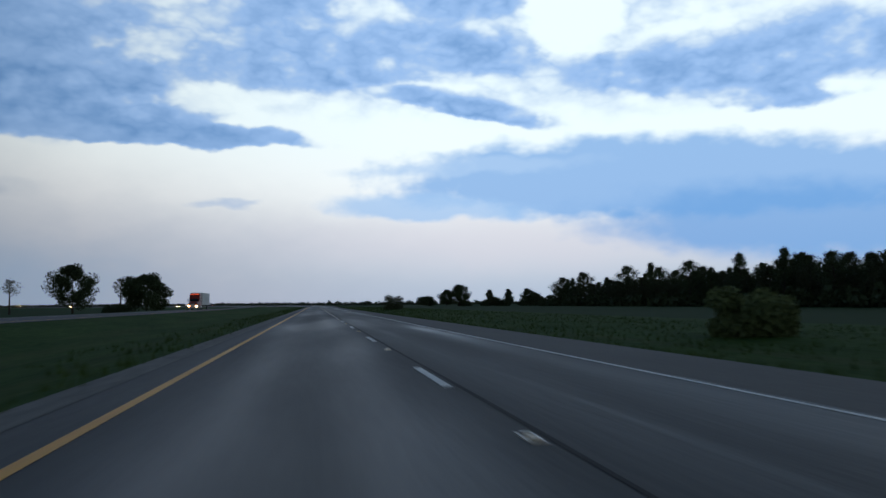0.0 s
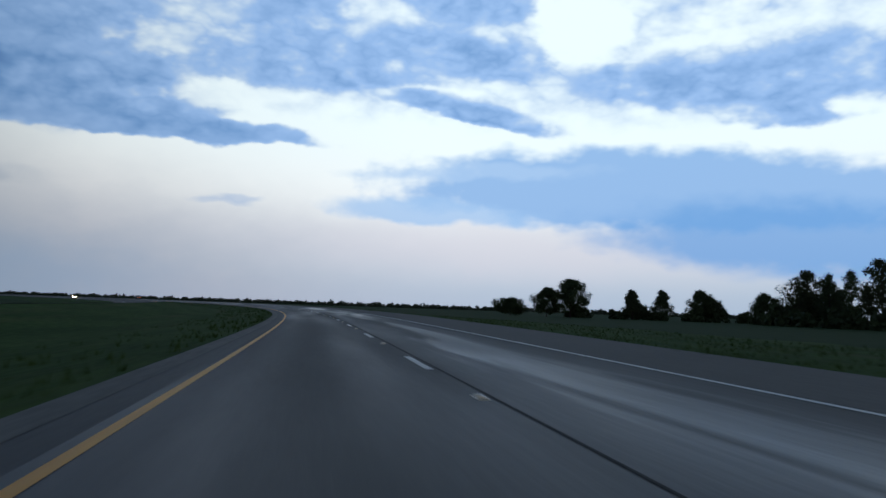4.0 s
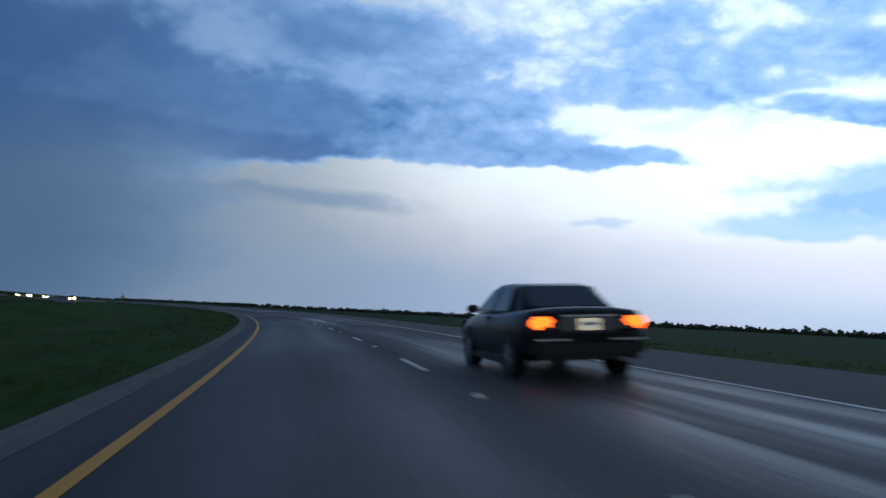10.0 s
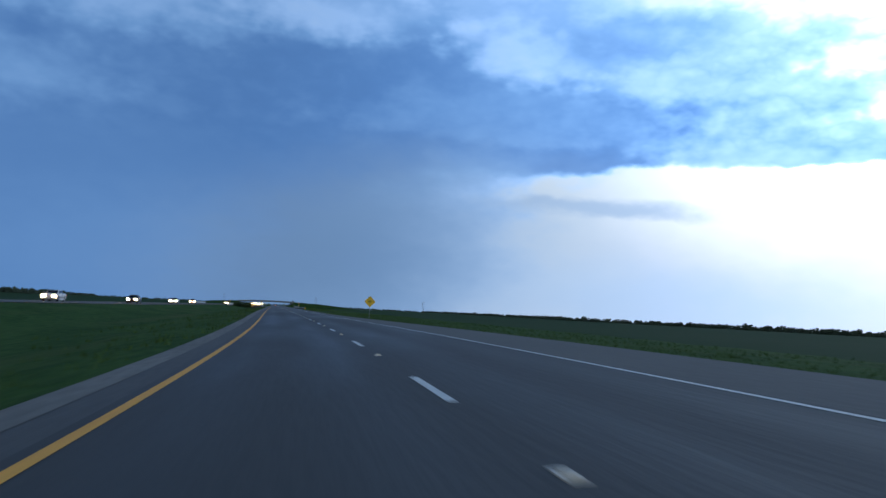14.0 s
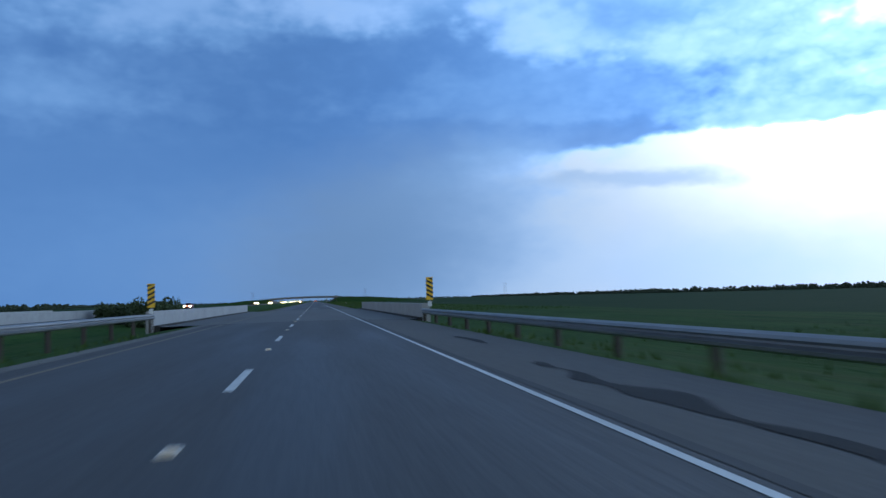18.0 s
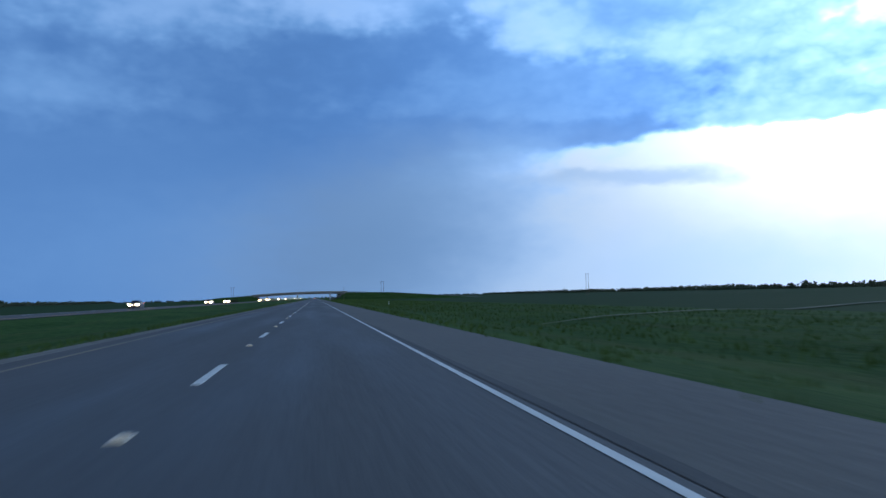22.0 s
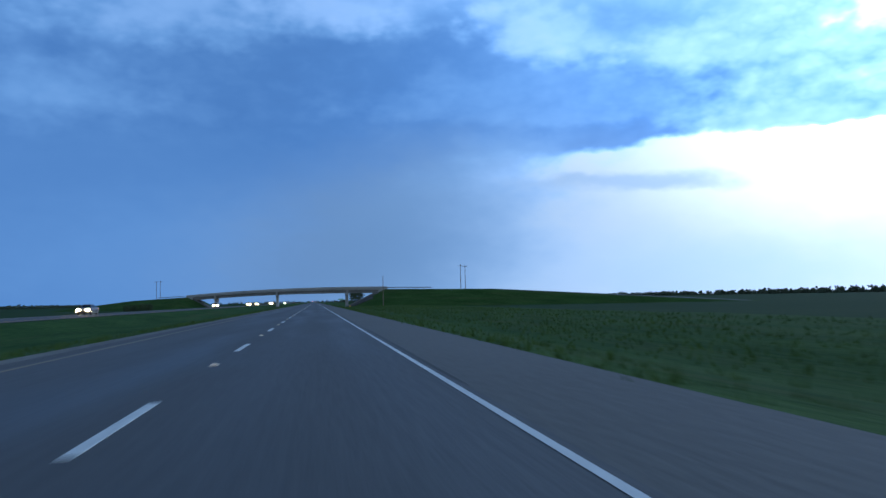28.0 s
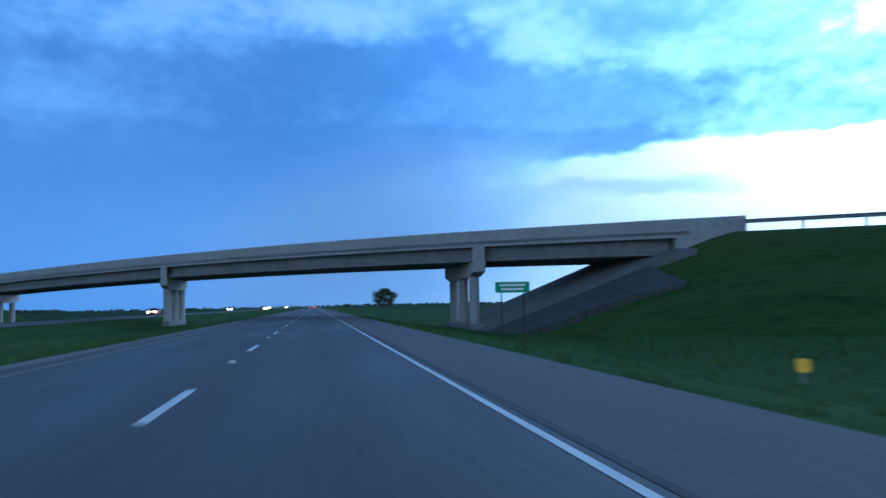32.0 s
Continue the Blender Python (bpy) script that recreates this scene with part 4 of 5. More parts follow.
guard_rail("galvanised guard rail along the overpass approach", [(END + 5.1 + 3.8 * k, -0.4, bank_z(END + 5.1 + 3.8 * k, 2, 1) + 0.05) for k in range(7)], OVER, None, 1)
guard_rail("galvanised guard rail along the overpass approach", [(-END - 5.1 - 3.8 * k, -0.4, bank_z(-END - 5.1 - 3.8 * k, 2, -1) + 0.05) for k in range(7)], OVER, None, -1)

PARAPET = [(-0.2, -0.6), (-0.2, 0.73), (-0.17, 0.77), (0.17, 0.77), (0.2, 0.73), (0.2, -0.6)]


def creek_parapet(s0, s1, d, label):
    wall = thing("bridge_parapet", label, "parapet", on_road(s0, 0, 0, 0, False) @ Matrix.Translation((d, 0, 0)), "creek bridge parapets")
    n = 6
    step = (s1 - s0) / n
    for k in range(n):
        part("panel", loft([[(x, y, z) for x, z in PARAPET] for y in (k * step + 0.012, (k + 1) * step - 0.012)]), CONCRETE, wall)
    part("kerb", box(-0.5 if d > 0 else 0.2, -0.2 if d > 0 else 0.5, 0, s1 - s0, -0.4, 0.0, 0.02), KERB_DIRT, wall, "dark dirty kerb")
    return wall


creek_parapet(1304, 1362, 7.15, "long pale concrete parapet beside the shoulder")
creek_parapet(1304, 1362, -7.6, "long pale concrete parapet beside the median")
creek_parapet(1318, 1376, OPP + 7.0, "pale concrete parapet of the opposite bridge")
creek_parapet(1318, 1376, OPP - 7.0, "pale concrete parapet of the opposite bridge")
DECK = material("worn_deck_concrete", (0.150, 0.148, 0.142), 0.8, (0.105, 0.104, 0.10), 6.0, 0.35, bump=0.15, coords="UV", stretch=(0.15, 1, 1))
sheet("bridge_deck", [1304 + 58 * k / 12 for k in range(13)], [-7.4, -4, -2, 0, 2, 4, 6.6], DECK, lambda s, d: road_z(s, d) + 0.0015, label="pale worn concrete deck of the creek bridge", category="bridge deck")


# ---- signs, markers and poles ----
def sign_post(parent, x, z0, z1, mat=None):
    part("post", box(x - 0.03, x + 0.03, 0.015, 0.07, z0, z1, 0.008), mat or GALV, parent)


def bridge_marker(s, d, lean_right, label):
    mk = thing("bridge_marker", label, "object marker", on_road(s, d, 0, 0, False), "striped bridge markers")
    sign_post(mk, 0, -0.5, 2.3)
    part("reflector", box(-0.11, 0.11, -0.03, 0.012, 0.68, 0.98, 0.02), SIGN_W, mk, "white reflector below the board")
    board = part("board", box(-0.19, 0.19, -0.012, 0.012, 1.05, 2.3, 0.01), SIGN_Y, mk)
    for k in range(5):
        z = 1.12 + k * 0.25
        a, b = (0.19, -0.19) if lean_right else (-0.19, 0.19)
        v = [(a, -0.016, z), (b, -0.016, z + 0.2), (b, -0.016, z + 0.32), (a, -0.016, z + 0.12)]
        v = [(x, y, min(zz, 2.29)) for x, y, zz in v]
        piece("stripe", v + [(x, y + 0.004, zz) for x, y, zz in v], [(0, 1, 2, 3), (7, 6, 5, 4), (0, 4, 5, 1), (2, 6, 7, 3)], SIGN_BLACK, board, "black diagonal stripe")
    return mk


bridge_marker(1303.4, 7.3, True, "yellow marker board with black stripes at the parapet")
bridge_marker(1303.4, -7.4, False, "yellow marker board with black stripes at the parapet")
bridge_marker(1317.4, OPP + 7.4, True, "yellow marker board with black stripes at the parapet")

warn = thing("warning_sign", "yellow diamond warning sign on a steel post", "road sign", on_land(1106.5, 12.3))
sign_post(warn, 0, -0.6, 3.6)
dia = bmesh.new()
bmesh.ops.create_cone(dia, cap_ends=True, segments=4, radius1=0.92, radius2=0.92, depth=0.02, matrix=Matrix.Translation((0, 0, 3.25)) @ pose(0, 0, 0, 90, 0, 0))
bmesh.ops.bevel(dia, geom=[e for e in dia.edges if abs(e.verts[0].co.y - e.verts[1].co.y) > 0.01], offset=0.07, segments=3, affect="EDGES")
board = part("board", dia, SIGN_Y, warn)
for k, (w, z) in enumerate(((0.5, 3.36), (0.62, 3.2))):
    part("lettering_bar", box(-w / 2, w / 2, -0.018, -0.0125, z - 0.04, z + 0.04), SIGN_BLACK, board, "black bar of unreadable lettering")

ditch = thing("culvert_marker", "small yellow reflective marker on a short post", "object marker", on_land(2257.6, 14.7))
sign_post(ditch, 0, -0.4, 0.66)
part("board", box(-0.2, 0.2, -0.012, 0.012, 0.3, 0.68, 0.04), SIGN_Y, ditch)

guide = thing("guide_sign", "small green highway sign with pale lettering on low posts", "road sign", on_land(2278, 11.85))
for x in (-0.6, 0.6):
    sign_post(guide, x, -0.6, 3.1, WOOD_DARK)
gb = part("board", box(-0.92, 0.92, -0.015, 0.015, 2.55, 3.12, 0.03), SIGN_G, guide)
for z, w in ((2.95, 1.4), (2.73, 1.2)):
    part("lettering_bar", box(-w / 2, w / 2, -0.022, -0.0155, z - 0.055, z + 0.055), SIGN_W, gb, "white bar of unreadable lettering")
post = thing("verge_post", "short white marker post standing in the grass", "marker post", on_land(1729, 19.0))
part("shaft", box(-0.06, 0.06, -0.02, 0.02, -0.3, 1.0, 0.015), SIGN_W, post)
part("reflector", box(-0.05, 0.05, -0.026, -0.0205, 0.8, 0.93), STUD, post, "pale reflector near the top")



def pole(label, where, high, arm=0.0):
    p = thing("utility_pole", label, "utility pole", where, "utility poles")
    part("shaft", rod((0, 0, -1.2), (0, 0, high), 0.17, 0.11, 12), WOOD, p)
    if arm:
        part("crossarm", box(-arm, arm, -0.06, 0.06, high - 0.75, high - 0.6, 0.01), WOOD, p)
        for x in (-arm * 0.9, -arm * 0.45, arm * 0.45, arm * 0.9):
            part("insulator", rod((x, 0, high - 0.6), (x, 0, high - 0.42), 0.05, 0.035, 8), STEEL, p)
    else:
        part("cap", rod((0, 0, high), (0, 0, high + 0.05), 0.125, 0.09, 10), GALV, p)
    return p


pole("tall weathered wooden pole standing in the verge", on_land(2253, 26.9), 11.2)
for k, (s, d, h) in enumerate(((2294, 64.2, 17.6), (2296, 66.6, 17.4), (2444, -88.6, 17.2), (2446, -91.2, 17.0), (2144, 216.6, 17.2), (2146, 219.2, 17.4))):
    pole("tall weathered utility pole with a crossarm", on_land(s, d), h, 1.1)


# ---- vehicles ----
def wheel(parent, x, y, r=0.32, wide=0.2):
    bm = rod((-wide / 2, 0, 0), (wide / 2, 0, 0), r, r, 20)
    bmesh.ops.bevel(bm, geom=[e for e in bm.edges if abs(e.verts[0].co.x - e.verts[1].co.x) < 1e-4], offset=0.03, segments=2, affect="EDGES")
    w = part("wheel", bm, RUBBER, parent, "black rubber tyre", where=Matrix.Translation((x, y, r)))
    side = 1 if x > 0 else -1
    rim = rod((side * (wide / 2 - 0.03), 0, 0), (side * (wide / 2 + 0.012), 0, 0), r * 0.64, r * 0.58, 16)
    for k in range(5):
        a = k * math.tau / 5
        rod((side * (wide / 2 + 0.005), 0, 0), (side * (wide / 2 + 0.005), r * 0.58 * math.cos(a), r * 0.58 * math.sin(a)), 0.035, 0.03, 6, rim)
    part("rim", rim, RIM, w, "bright alloy rim")
    return w


def quad_panel(name, pts, mat, parent, label="", thick=0.012):
    """A thin panel through four or more points, with its own thickness."""
    p = [Vector(q) for q in pts]
    nrm = (p[1] - p[0]).cross(p[2] - p[0]).normalized() * thick
    n = len(p)
    faces = [tuple(range(n)), tuple(range(2 * n - 1, n - 1, -1))] + [(i, i + n, (i + 1) % n + n, (i + 1) % n) for i in range(n)]
    return piece(name, p + [q - nrm for q in p], faces, mat, parent, label)


def sedan(label, paint, where, beams=False, tails=True, group=""):
    """A four-door saloon, 4.8 long, nose towards +y."""
    car = thing("sedan", label, "car", where, group)

    def ring(y, w, zb, zs, zt):
        half = [(0.0, zb), (0.82 * w, zb), (0.97 * w, zb + 0.12), (w, zb + 0.3), (w, zs - 0.16), (0.97 * w, zs - 0.05), (0.9 * w, zs), (0.55 * w, zt)]
        return [(x, y, z) for x, z in half] + [(0, y, zt + 0.01)] + [(-x, y, z) for x, z in half[:0:-1]]

    body = loft([ring(*s) for s in ((-2.42, 0.70, 0.44, 0.80, 0.84), (-2.38, 0.80, 0.36, 0.92, 0.97), (-2.26, 0.87, 0.30, 0.985, 1.03), (-1.9, 0.90, 0.26, 1.0, 1.045), (-1.35, 0.915, 0.22, 0.99, 1.03),
                                    (-0.4, 0.915, 0.2, 0.95, 0.97), (0.9, 0.915, 0.2, 0.93, 0.96), (1.5, 0.90, 0.22, 0.88, 0.93), (2.05, 0.86, 0.25, 0.78, 0.83), (2.32, 0.76, 0.30, 0.66, 0.71), (2.4, 0.62, 0.36, 0.58, 0.62))])
    part("body", body, paint, car, smooth=True)
    secs = ((-1.72, 0.70, 0.72, 1.02), (-1.35, 0.69, 0.76, 1.16), (-0.98, 0.62, 0.80, 1.375), (-0.55, 0.62, 0.82, 1.435), (0.05, 0.625, 0.83, 1.445), (0.45, 0.61, 0.82, 1.40), (0.85, 0.66, 0.80, 1.18), (1.28, 0.70, 0.76, 0.95))
    cabin = loft([[(-b, y, 0.9), (-b * 0.99, y, 0.98), (-t, y, z - 0.03), (-t * 0.85, y, z), (t * 0.85, y, z), (t, y, z - 0.03), (b * 0.99, y, 0.98), (b, y, 0.9)] for y, t, b, z in secs])
    bmesh.ops.bevel(cabin, geom=[e for e in cabin.edges if len(e.link_faces) == 2 and e.calc_face_angle() > 0.5], offset=0.035, segments=3, affect="EDGES")
    part("cabin", cabin, paint, car, smooth=True)
    quad_panel("rear_window", [(-0.60, -1.62, 1.065), (0.60, -1.62, 1.065), (0.54, -1.0, 1.385), (-0.54, -1.0, 1.385)], GLASS, car, "dark tinted rear window")
    quad_panel("windshield", [(0.63, 1.2, 1.0), (-0.63, 1.2, 1.0), (-0.55, 0.49, 1.395), (0.55, 0.49, 1.395)], GLASS, car)
    for sx in (-1, 1):
        for ya, yb, yc, yd in ((-0.08, 1.0, 0.42, -0.08), (-1.12, -0.18, -0.18, -0.9)):
            pts = [(sx * 0.835, ya, 1.0), (sx * 0.825, yb, 1.0), (sx * 0.655, yc, 1.35), (sx * 0.655, yd, 1.37)]
            quad_panel("side_window", pts if sx > 0 else pts[::-1], GLASS, car)
        part("mirror", box(sx * 0.99 - 0.1, sx * 0.99 + 0.1, 0.62, 0.74, 0.96, 1.1, 0.03), paint, car)
        tl = box(sx * 0.69 - 0.155, sx * 0.69 + 0.155, -2.455, -2.27, 0.735, 0.915, 0.04)
        part("tail_light", tl, TAIL if tails else SIGN_BLACK, car, "glowing orange-red tail light")
        hl = box(sx * 0.60 - 0.24, sx * 0.60 + 0.24, 2.2, 2.415, 0.52, 0.80, 0.03)
        part("headlight", hl, HEAD if beams else GLASS, car, "bright headlight" if beams else "")
        for y in (-1.36, 1.42):
            wheel(car, sx * 0.80, y)
            part("wheel_arch", rod((sx * 0.905, y, 0.33), (sx * 0.921, y, 0.33), 0.385, 0.385, 20), SIGN_BLACK, car)
        part("door_seam", box(sx * 0.913 - 0.006, sx * 0.913 + 0.006, -0.14, -0.12, 0.3, 0.92), SIGN_BLACK, car)
        part("side_moulding", box(sx * 0.918 - 0.012, sx * 0.918 + 0.012, -0.95, 0.95, 0.5, 0.56, 0.006), SIGN_BLACK, car)
    bumper = part("rear_bumper", box(-0.84, 0.84, -2.49, -2.26, 0.30, 0.63, 0.09), paint, car)
    for sx in (-1, 1):
        part("bumper_strip", box(sx * 0.56 - 0.26, sx * 0.56 + 0.26, -2.496, -2.44, 0.575, 0.605, 0.006), STEEL, bumper, "bright chrome strip")
        part("sill", box(sx * 0.88 - 0.03, sx * 0.88 + 0.03, -0.95, 1.0, 0.17, 0.3, 0.02), paint, car)
    part("plate_recess", box(-0.44, 0.44, -2.424, -2.40, 0.69, 0.90, 0.02), CAR_GREY, car, "dull panel behind the plate")
    part("shelf_line", box(-0.74, 0.74, -2.36, -2.30, 0.955, 0.985, 0.012), paint, car)
    part("front_bumper", box(-0.82, 0.82, 2.28, 2.46, 0.32, 0.52, 0.05), paint, car)
    plate = part("number_plate", box(-0.165, 0.165, -2.445, -2.425, 0.72, 0.885, 0.01), PLATE, car, "self-lit pale number plate")
    part("lettering_bar", box(-0.12, 0.12, -2.4485, -2.4455, 0.785, 0.835), SIGN_W, plate, "pale bar of unreadable lettering")
    part("plate_trim", box(-0.42, 0.42, -2.44, -2.41, 0.905, 0.94, 0.008), STEEL, car, "chrome strip above the plate")
    part("trunk_seam", box(-0.74, 0.74, -2.432, -2.40, 0.668, 0.68), SIGN_BLACK, car)
    part("exhaust", rod((0.5, -2.5, 0.3), (0.5, -2.1, 0.3), 0.035, 0.035, 10), STEEL, car)
    return car


def opposite(s, lane, label, paint):
    """An oncoming car on the far carriageway, headlights lit."""
    d = OPP + lane
    p = at(s, d, opp_z(s, d))
    return pose(p.x, p.y, p.z, 0, 0, line_at(s)[2] + 180) @ pose(0, 0, 0, 0, bank(s), 0)


sedan("black saloon car with glowing tail lights in the outer lane", CAR_BLACK, on_road(709.45, 1.93))
ONCOMING = "oncoming cars with headlights lit"
kinds = [sedan(f"{c} saloon car driving with bright headlights on", p, opposite(s, l, "", p), True, True, ONCOMING)
         for c, p, s, l in (("dark grey", CAR_GREY, 1034, -1.8), ("white", CAR_WHITE, 1180, 1.8), ("black", CAR_BLACK, 700, -1.8), ("dark red", CAR_RED, 1262, -1.8))]
for k, (s, lane) in enumerate(((940, -1.8), (1088, -1.8), (1124, 1.8), (1461, -1.8), (1686, -1.8), (1755, 1.8), (1831, -1.8), (1948, 1.8), (2076, -1.8), (2220, -1.8), (2304, 1.8), (2400, -1.8), (2541, -1.8), (2692, 1.8), (2790, -1.8), (3010, 1.8))):
    copy_thing(kinds[k % 4], opposite(s, lane, "", None))
AHEAD = "cars driving ahead with red tail lights"
lead = sedan("dark grey saloon car driving ahead with red tail lights", CAR_GREY, on_road(2690, 1.85), False, True, AHEAD)
for s, d in ((2745, -1.8), (2860, 1.8), (2990, -1.8)):
    copy_thing(lead, on_road(s, d))


def semi_truck(where):
    t = thing("semi_truck", "white semi truck with a box trailer and lit headlights", "truck", where)
    cab = loft([[(-w, y, zb), (-w, y, zt - 0.12), (-w + 0.12, y, zt), (w - 0.12, y, zt), (w, y, zt - 0.12), (w, y, zb)] for y, w, zb, zt in
                ((-3.2, 1.22, 1.0, 3.9), (-1.4, 1.22, 1.0, 3.9), (-0.9, 1.2, 0.9, 3.75), (-0.35, 1.16, 0.85, 2.9), (0.15, 1.1, 0.8, 2.0), (1.9, 1.02, 0.7, 1.75), (2.3, 0.95, 0.65, 1.5))])
    part("cab", cab, CAR_RED, t, "dark red cab with a sloping bonnet")
    quad_panel("windshield", [(1.0, 0.16, 2.05), (-1.0, 0.16, 2.05), (-1.0, -0.38, 2.92), (1.0, -0.38, 2.92)], GLASS, t)
    part("grille", box(-0.6, 0.6, 2.27, 2.36, 0.75, 1.4, 0.03), STEEL, t)
    part("bumper", box(-1.18, 1.18, 2.1, 2.42, 0.35, 0.7, 0.05), STEEL, t, "bright steel bumper")
    for sx in (-1, 1):
        part("headlight", box(sx * 0.82 - 0.17, sx * 0.82 + 0.17, 2.2, 2.4, 0.75, 1.02, 0.04), HEAD, t, "bright headlight")
        part("mirror", box(sx * 1.4 - 0.1, sx * 1.4 + 0.1, 0.0, 0.12, 1.9, 2.6, 0.03), STEEL, t)
        part("mirror_arm", rod((sx * 1.1, 0.0, 2.5), (sx * 1.4, 0.06, 2.5), 0.025), STEEL, t)
        part("fuel_tank", rod((sx * 1.0, -2.9, 0.75), (sx * 1.0, -1.3, 0.75), 0.32, 0.32, 16), STEEL, t)
        part("exhaust_stack", rod((sx * 1.12, -3.35, 1.0), (sx * 1.12, -3.35, 4.1), 0.08, 0.08, 10), STEEL, t)
        for y in (1.3, -3.6, -4.8, -14.2, -15.4):
            wheel(t, sx * 1.05, y, 0.5, 0.3)
    for k in range(5):
        part("marker_light", box(-0.9 + k * 0.45 - 0.13, -0.9 + k * 0.45 + 0.13, -0.92, -0.82, 3.62, 3.74, 0.02), MARKER, t, "red-orange roof marker light")
    part("chassis", box(-0.45, 0.45, -6.2, 0.5, 0.65, 0.95, 0.02), RUBBER, t)
    tr = part("trailer", box(-1.3, 1.3, -17.2, -3.9, 1.15, 4.1, 0.04), TRAILER, t, "plain white box trailer")
    for k in range(12):
        y = -16.9 + k * 1.15
        for sx in (-1, 1):
            part("rib", box(sx * 1.305 - 0.008, sx * 1.305 + 0.008, y, y + 0.05, 1.25, 4.0), TRAILER, tr)
    part("landing_gear", box(-0.9, 0.9, -7.4, -7.2, 0.45, 1.15, 0.02), RUBBER, t)
    return t


semi_truck(opposite(197, -1.8, "", None))


# ---- grass along the edges ----
def tufts(name, label, spans, count, seed, high, wide=1.0, loose=0.16):
    rng = np.random.default_rng(seed)
    v, f = [], []
    for s0, s1, d0, d1 in spans:
        for _ in range(count):
            s, d = rng.uniform(s0, s1), d0 + (d1 - d0) * rng.random() ** 1.6
            p = at(s, d, land_z(s, d))
            for _b in range(5):
                a = rng.uniform(0, math.tau)
                w, h = rng.uniform(0.02, 0.05) * wide, high * rng.uniform(0.5, 1.3)
                ox, oy = rng.normal(0, loose, 2)
                lx, ly = rng.normal(0, 0.35 * h, 2)
                n = len(v)
                v += [(p.x + ox - w * math.cos(a), p.y + oy - w * math.sin(a), p.z - 0.04), (p.x + ox + w * math.cos(a), p.y + oy + w * math.sin(a), p.z - 0.04), (p.x + ox + lx, p.y + oy + ly, p.z + h)]
                f.append((n, n + 1, n + 2))
    return tagged(piece(name, v, f, BLADE), label, "grass", kind="stuff")


BLADE = material("grass_blades", (0.078, 0.128, 0.032), 0.9, (0.048, 0.084, 0.020), 0.8, 0.1, spec=0.15)
tufts("grass_tufts_right", "uneven grass along the edge of the shoulder", ((-10, 1295, RIGHT_EDGE + 0.1, 13), (1370, 2330, RIGHT_EDGE + 0.1, 13)), 3500, 81, 0.2)
tufts("grass_tufts_median", "uneven grass along the edge of the median", ((-10, 1295, LEFT_EDGE - 0.1, -12), (1370, 2330, LEFT_EDGE - 0.1, -12)), 3500, 82, 0.18)

tufts("tall_grass_ditch", "tall dull grass and weeds along the ditch", ((-10, 1295, 17, 40), (1370, 2290, 17, 40)), 9000, 83, 0.24, 1.6, 1.8)


# ---- road pieces ----
PERIOD, FIRST = 12.192, 4.0
_dash = mesh_of("lane_dash", [(x, y, z) for z in (0.0, 0.006) for x, y in ((-0.06, -1.52), (0.06, -1.52), (0.06, 1.52), (-0.06, 1.52))],
                [(4, 5, 6, 7), (0, 1, 5, 4), (1, 2, 6, 5), (2, 3, 7, 6), (3, 0, 4, 7)], PAINT_W, uv=[(y, x) for z in (0, 1) for x, y in ((-0.06, -1.52), (0.06, -1.52), (0.06, 1.52), (-0.06, 1.52))])
_bm = bmesh.new()
box(-0.07, 0.07, -0.13, 0.13, 0.0, 0.012, 0.0, _bm)
_stud_base = bpy.data.meshes.new("road_stud")
box(-0.05, 0.05, -0.05, 0.05, 0.01, 0.035, 0.008, _bm)
_bm.to_mesh(_stud_base)
_bm.free()
_stud_base.materials.append(STUD)
NEAR, AHEAD_ROAD = bpy.data.objects["road"], bpy.data.objects["road_ahead"]
for k in range(-5, 285):
    s = FIRST + k * PERIOD
    ob = new("lane_dash", _dash)
    ob.parent = NEAR if s < 1090 else AHEAD_ROAD
    ob.matrix_basis = on_road(s, 0, 0.002)
    if s < 2700:
        ob = new("road_stud", _stud_base)
        ob.parent = NEAR if s < 1090 else AHEAD_ROAD
        ob.matrix_basis = on_road(s + 6.75, 0, 0.0)
_v, _f, _u = [], [], []
for k in range(-5, 300):
    s = FIRST + 2 + k * PERIOD
    n = len(_v)
    for ds, dd in ((-1.5, -0.06), (-1.5, 0.06), (1.5, 0.06), (1.5, -0.06)):
        _v.append(at(s + ds, OPP + dd, opp_z(s + ds, OPP + dd) + 0.006))
        _u.append((s + ds, dd))
    _f.append((n, n + 1, n + 2, n + 3))
tagged(piece("lane_dashes_far", _v, _f, PAINT_W, uv=_u), "white lane dashes of the opposite carriageway", "road marking", kind="stuff")

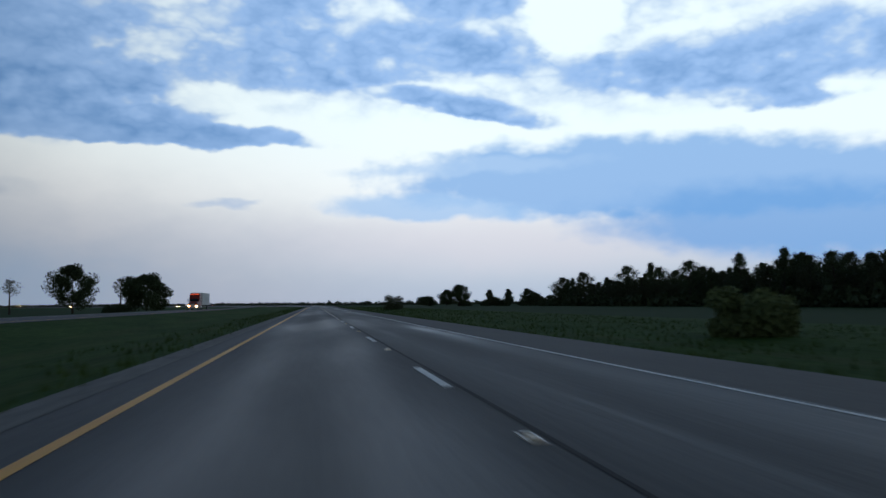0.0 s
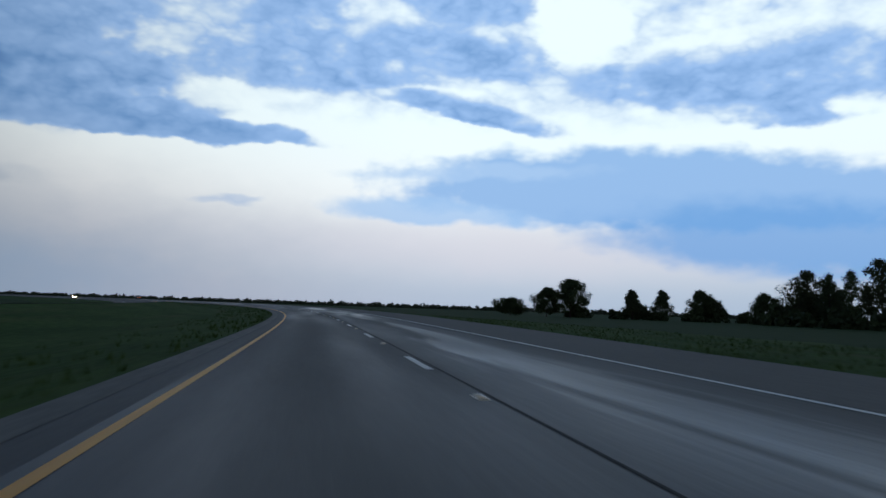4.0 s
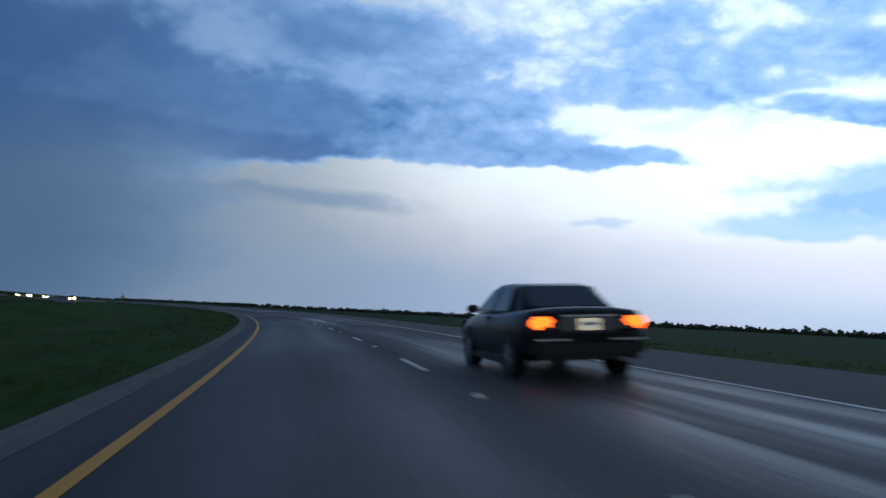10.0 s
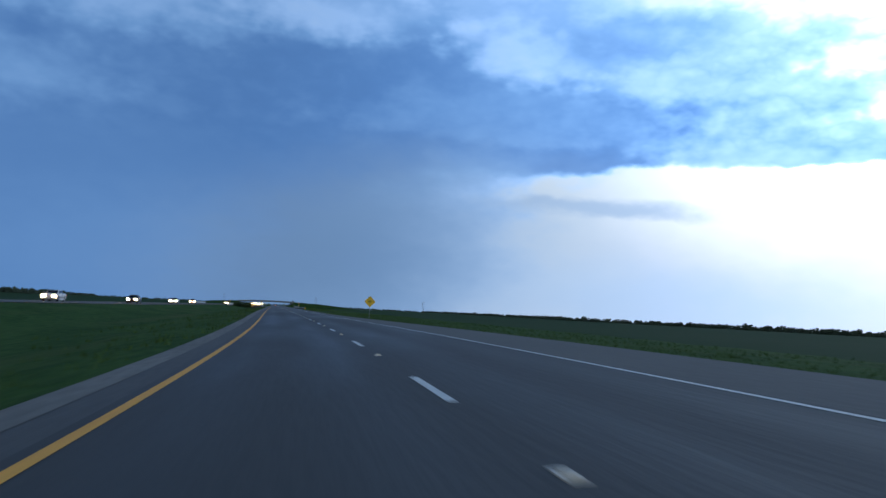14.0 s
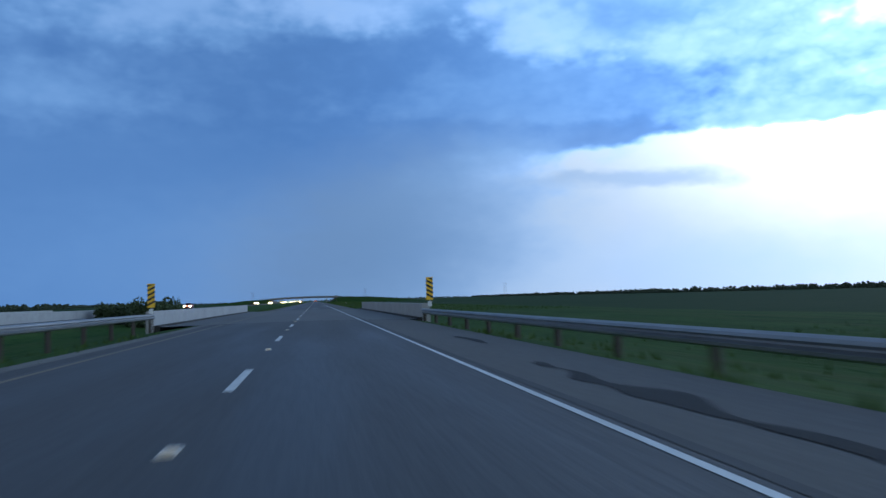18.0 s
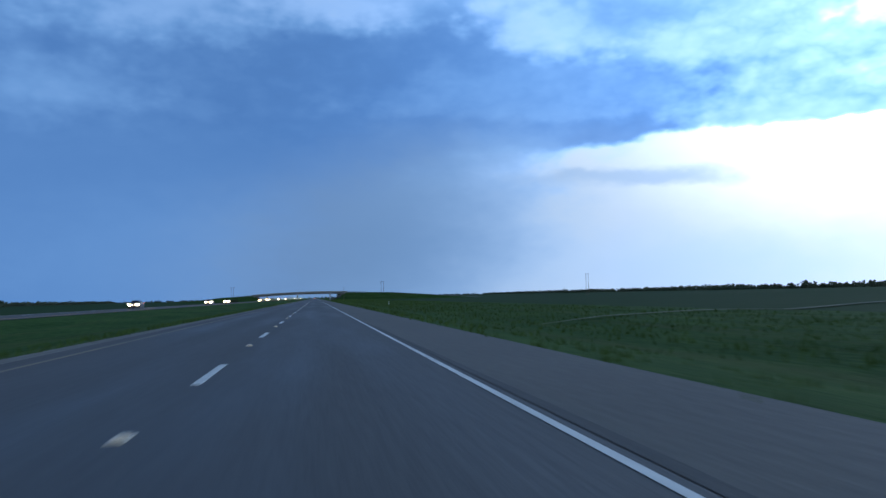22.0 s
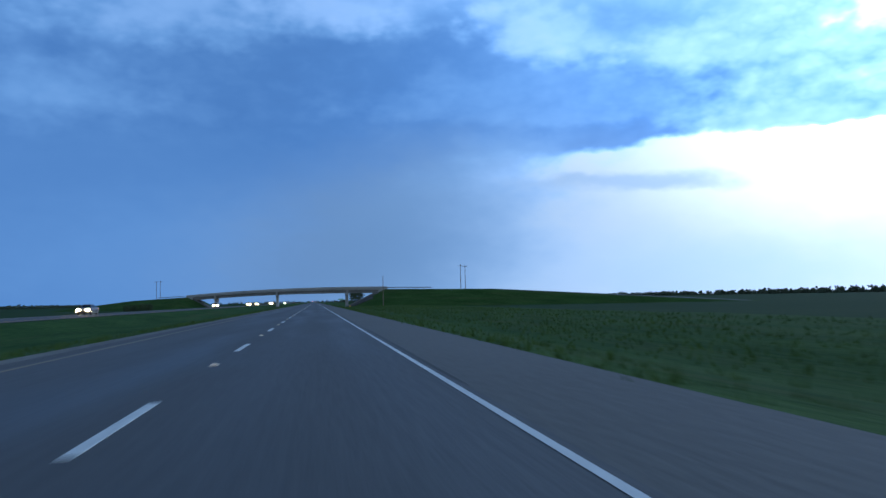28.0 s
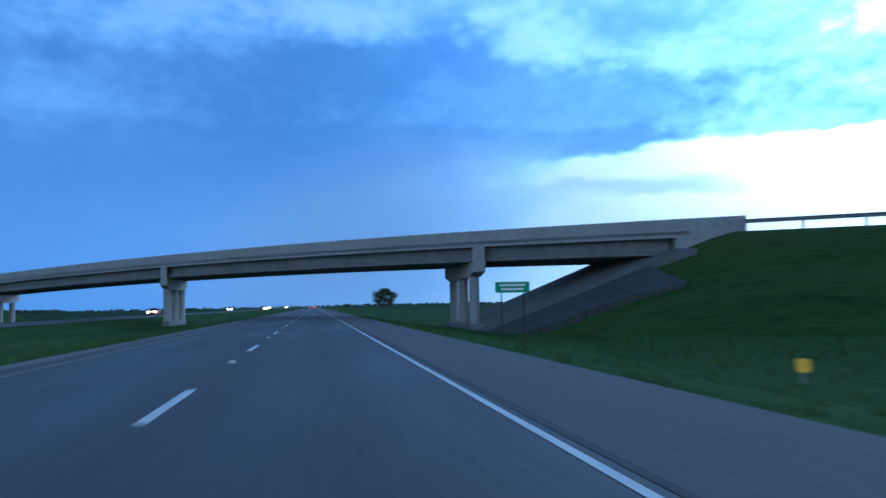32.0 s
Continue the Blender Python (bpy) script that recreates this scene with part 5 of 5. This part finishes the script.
DAMP = material("damp_shoulder_edge", (0.060, 0.059, 0.058), 0.8, (0.038, 0.038, 0.038), 5.0, 0.5, bump=0.2, coords="UV", stretch=(0.2, 1, 1))
TAR = material("damp_tar_patch", (0.018, 0.018, 0.020), 0.85, (0.032, 0.031, 0.031), 6.0, 0.6, bump=0.2, spec=0.2)
for s, d, l, w in ((1270, 4.75, 7.0, 0.6), (1265.4, 4.75, 2.6, 0.55), (1281, 5.1, 4.0, 0.4), (1413, 4.9, 7.0, 0.9), (1477, 4.25, 9.0, 1.1), (1484.5, 4.9, 6.0, 0.5), (2143, 4.8, 9.0, 0.9), (2150, 5.2, 6.0, 0.5), (1093, 4.9, 2.2, 0.7)):
    n = 26
    side = []
    for sx in (-1, 1):
        row = []
        for i in range(n + 1):
            y = (i / n - 0.5) * l
            swell = max(0.0, 1 - (2 * y / l) ** 2) ** 0.5
            row.append((sx * w / 2 * swell * (0.65 + 1.1 * noise.noise((y * 0.7, s + 9 * sx, 0.5))) + 0.1 * noise.noise((y * 0.25, s, 2.0)), y, 0.004))
        side.append(row)
    pts = side[0] + side[1]
    tagged(piece("tar_patch", pts, [(i, n + 1 + i, n + 2 + i, i + 1) for i in range(n)], TAR, where=on_road(s, d, 0.002)), "dark ragged tar patch on the pale shoulder", "road patch", "shoulder patches")

# damp bands and tar seams that wander in width


def wander(name, label, s0, s1, inner, wide, mat, seed, lift):
    v, f, u = [], [], []
    n = int((s1 - s0) / 2.5)
    for k in range(n + 1):
        s = s0 + (s1 - s0) * k / n
        fade = max(0.0, math.sin(math.pi * k / n)) ** 0.4
        w = wide * fade * (0.5 + 0.9 * abs(noise.noise((s * 0.021, seed + 3, 1.0))) + 0.35 * noise.noise((s * 0.11, seed, 4.0)))
        a = inner(s) + 0.2 * wide * noise.noise((s * 0.05, seed, 1.0))
        for d in (a, a + max(0.03, w)):
            v.append(at(s, d, road_z(s, d) + lift))
            u.append((s, d))
        if k:
            m = len(v)
            f.append((m - 4, m - 3, m - 1, m - 2))
    return tagged(piece(name, v, f, mat, uv=u), label, "road stain", kind="structure")


_r = random.Random(9)
_s = 1140.0
while _s < 2380:
    _l = _r.uniform(35, 130)
    wander("damp_band", "dark damp band of asphalt beside the white line", _s, _s + _l, lambda s: 3.66, _r.uniform(0.15, 0.4), DAMP, _r.randint(1, 99), 0.003)
    _s += _l + _r.uniform(5, 60)
for k in range(8):
    a = -40 + 150 * k + _r.uniform(0, 30)
    wander("tar_joint", "dark tar seam along the lane joint", a, a + _r.uniform(70, 130), lambda s: 0.12, 0.09, TAR, 40 + k, 0.0035)
for s in (1303.6, 1362.4):
    v = [at(s + ds, d, road_z(s + ds, d) + 0.006) for ds in (-0.11, 0.11) for d in (-5.0, -2.5, 0.0, 2.0, 4.0, 6.3)]
    tagged(piece("expansion_joint", v, [(i, i + 1, i + 7, i + 6) for i in range(5)], RUBBER), "dark rubber expansion joint across the bridge end", "expansion joint", kind="structure")

# ---- bring the plan to size ----
for _ob in list(scene.objects):
    if _ob.parent is None and _ob.type != "CAMERA":
        _ob.matrix_basis = Matrix.Scale(SCALE, 4) @ _ob.matrix_basis
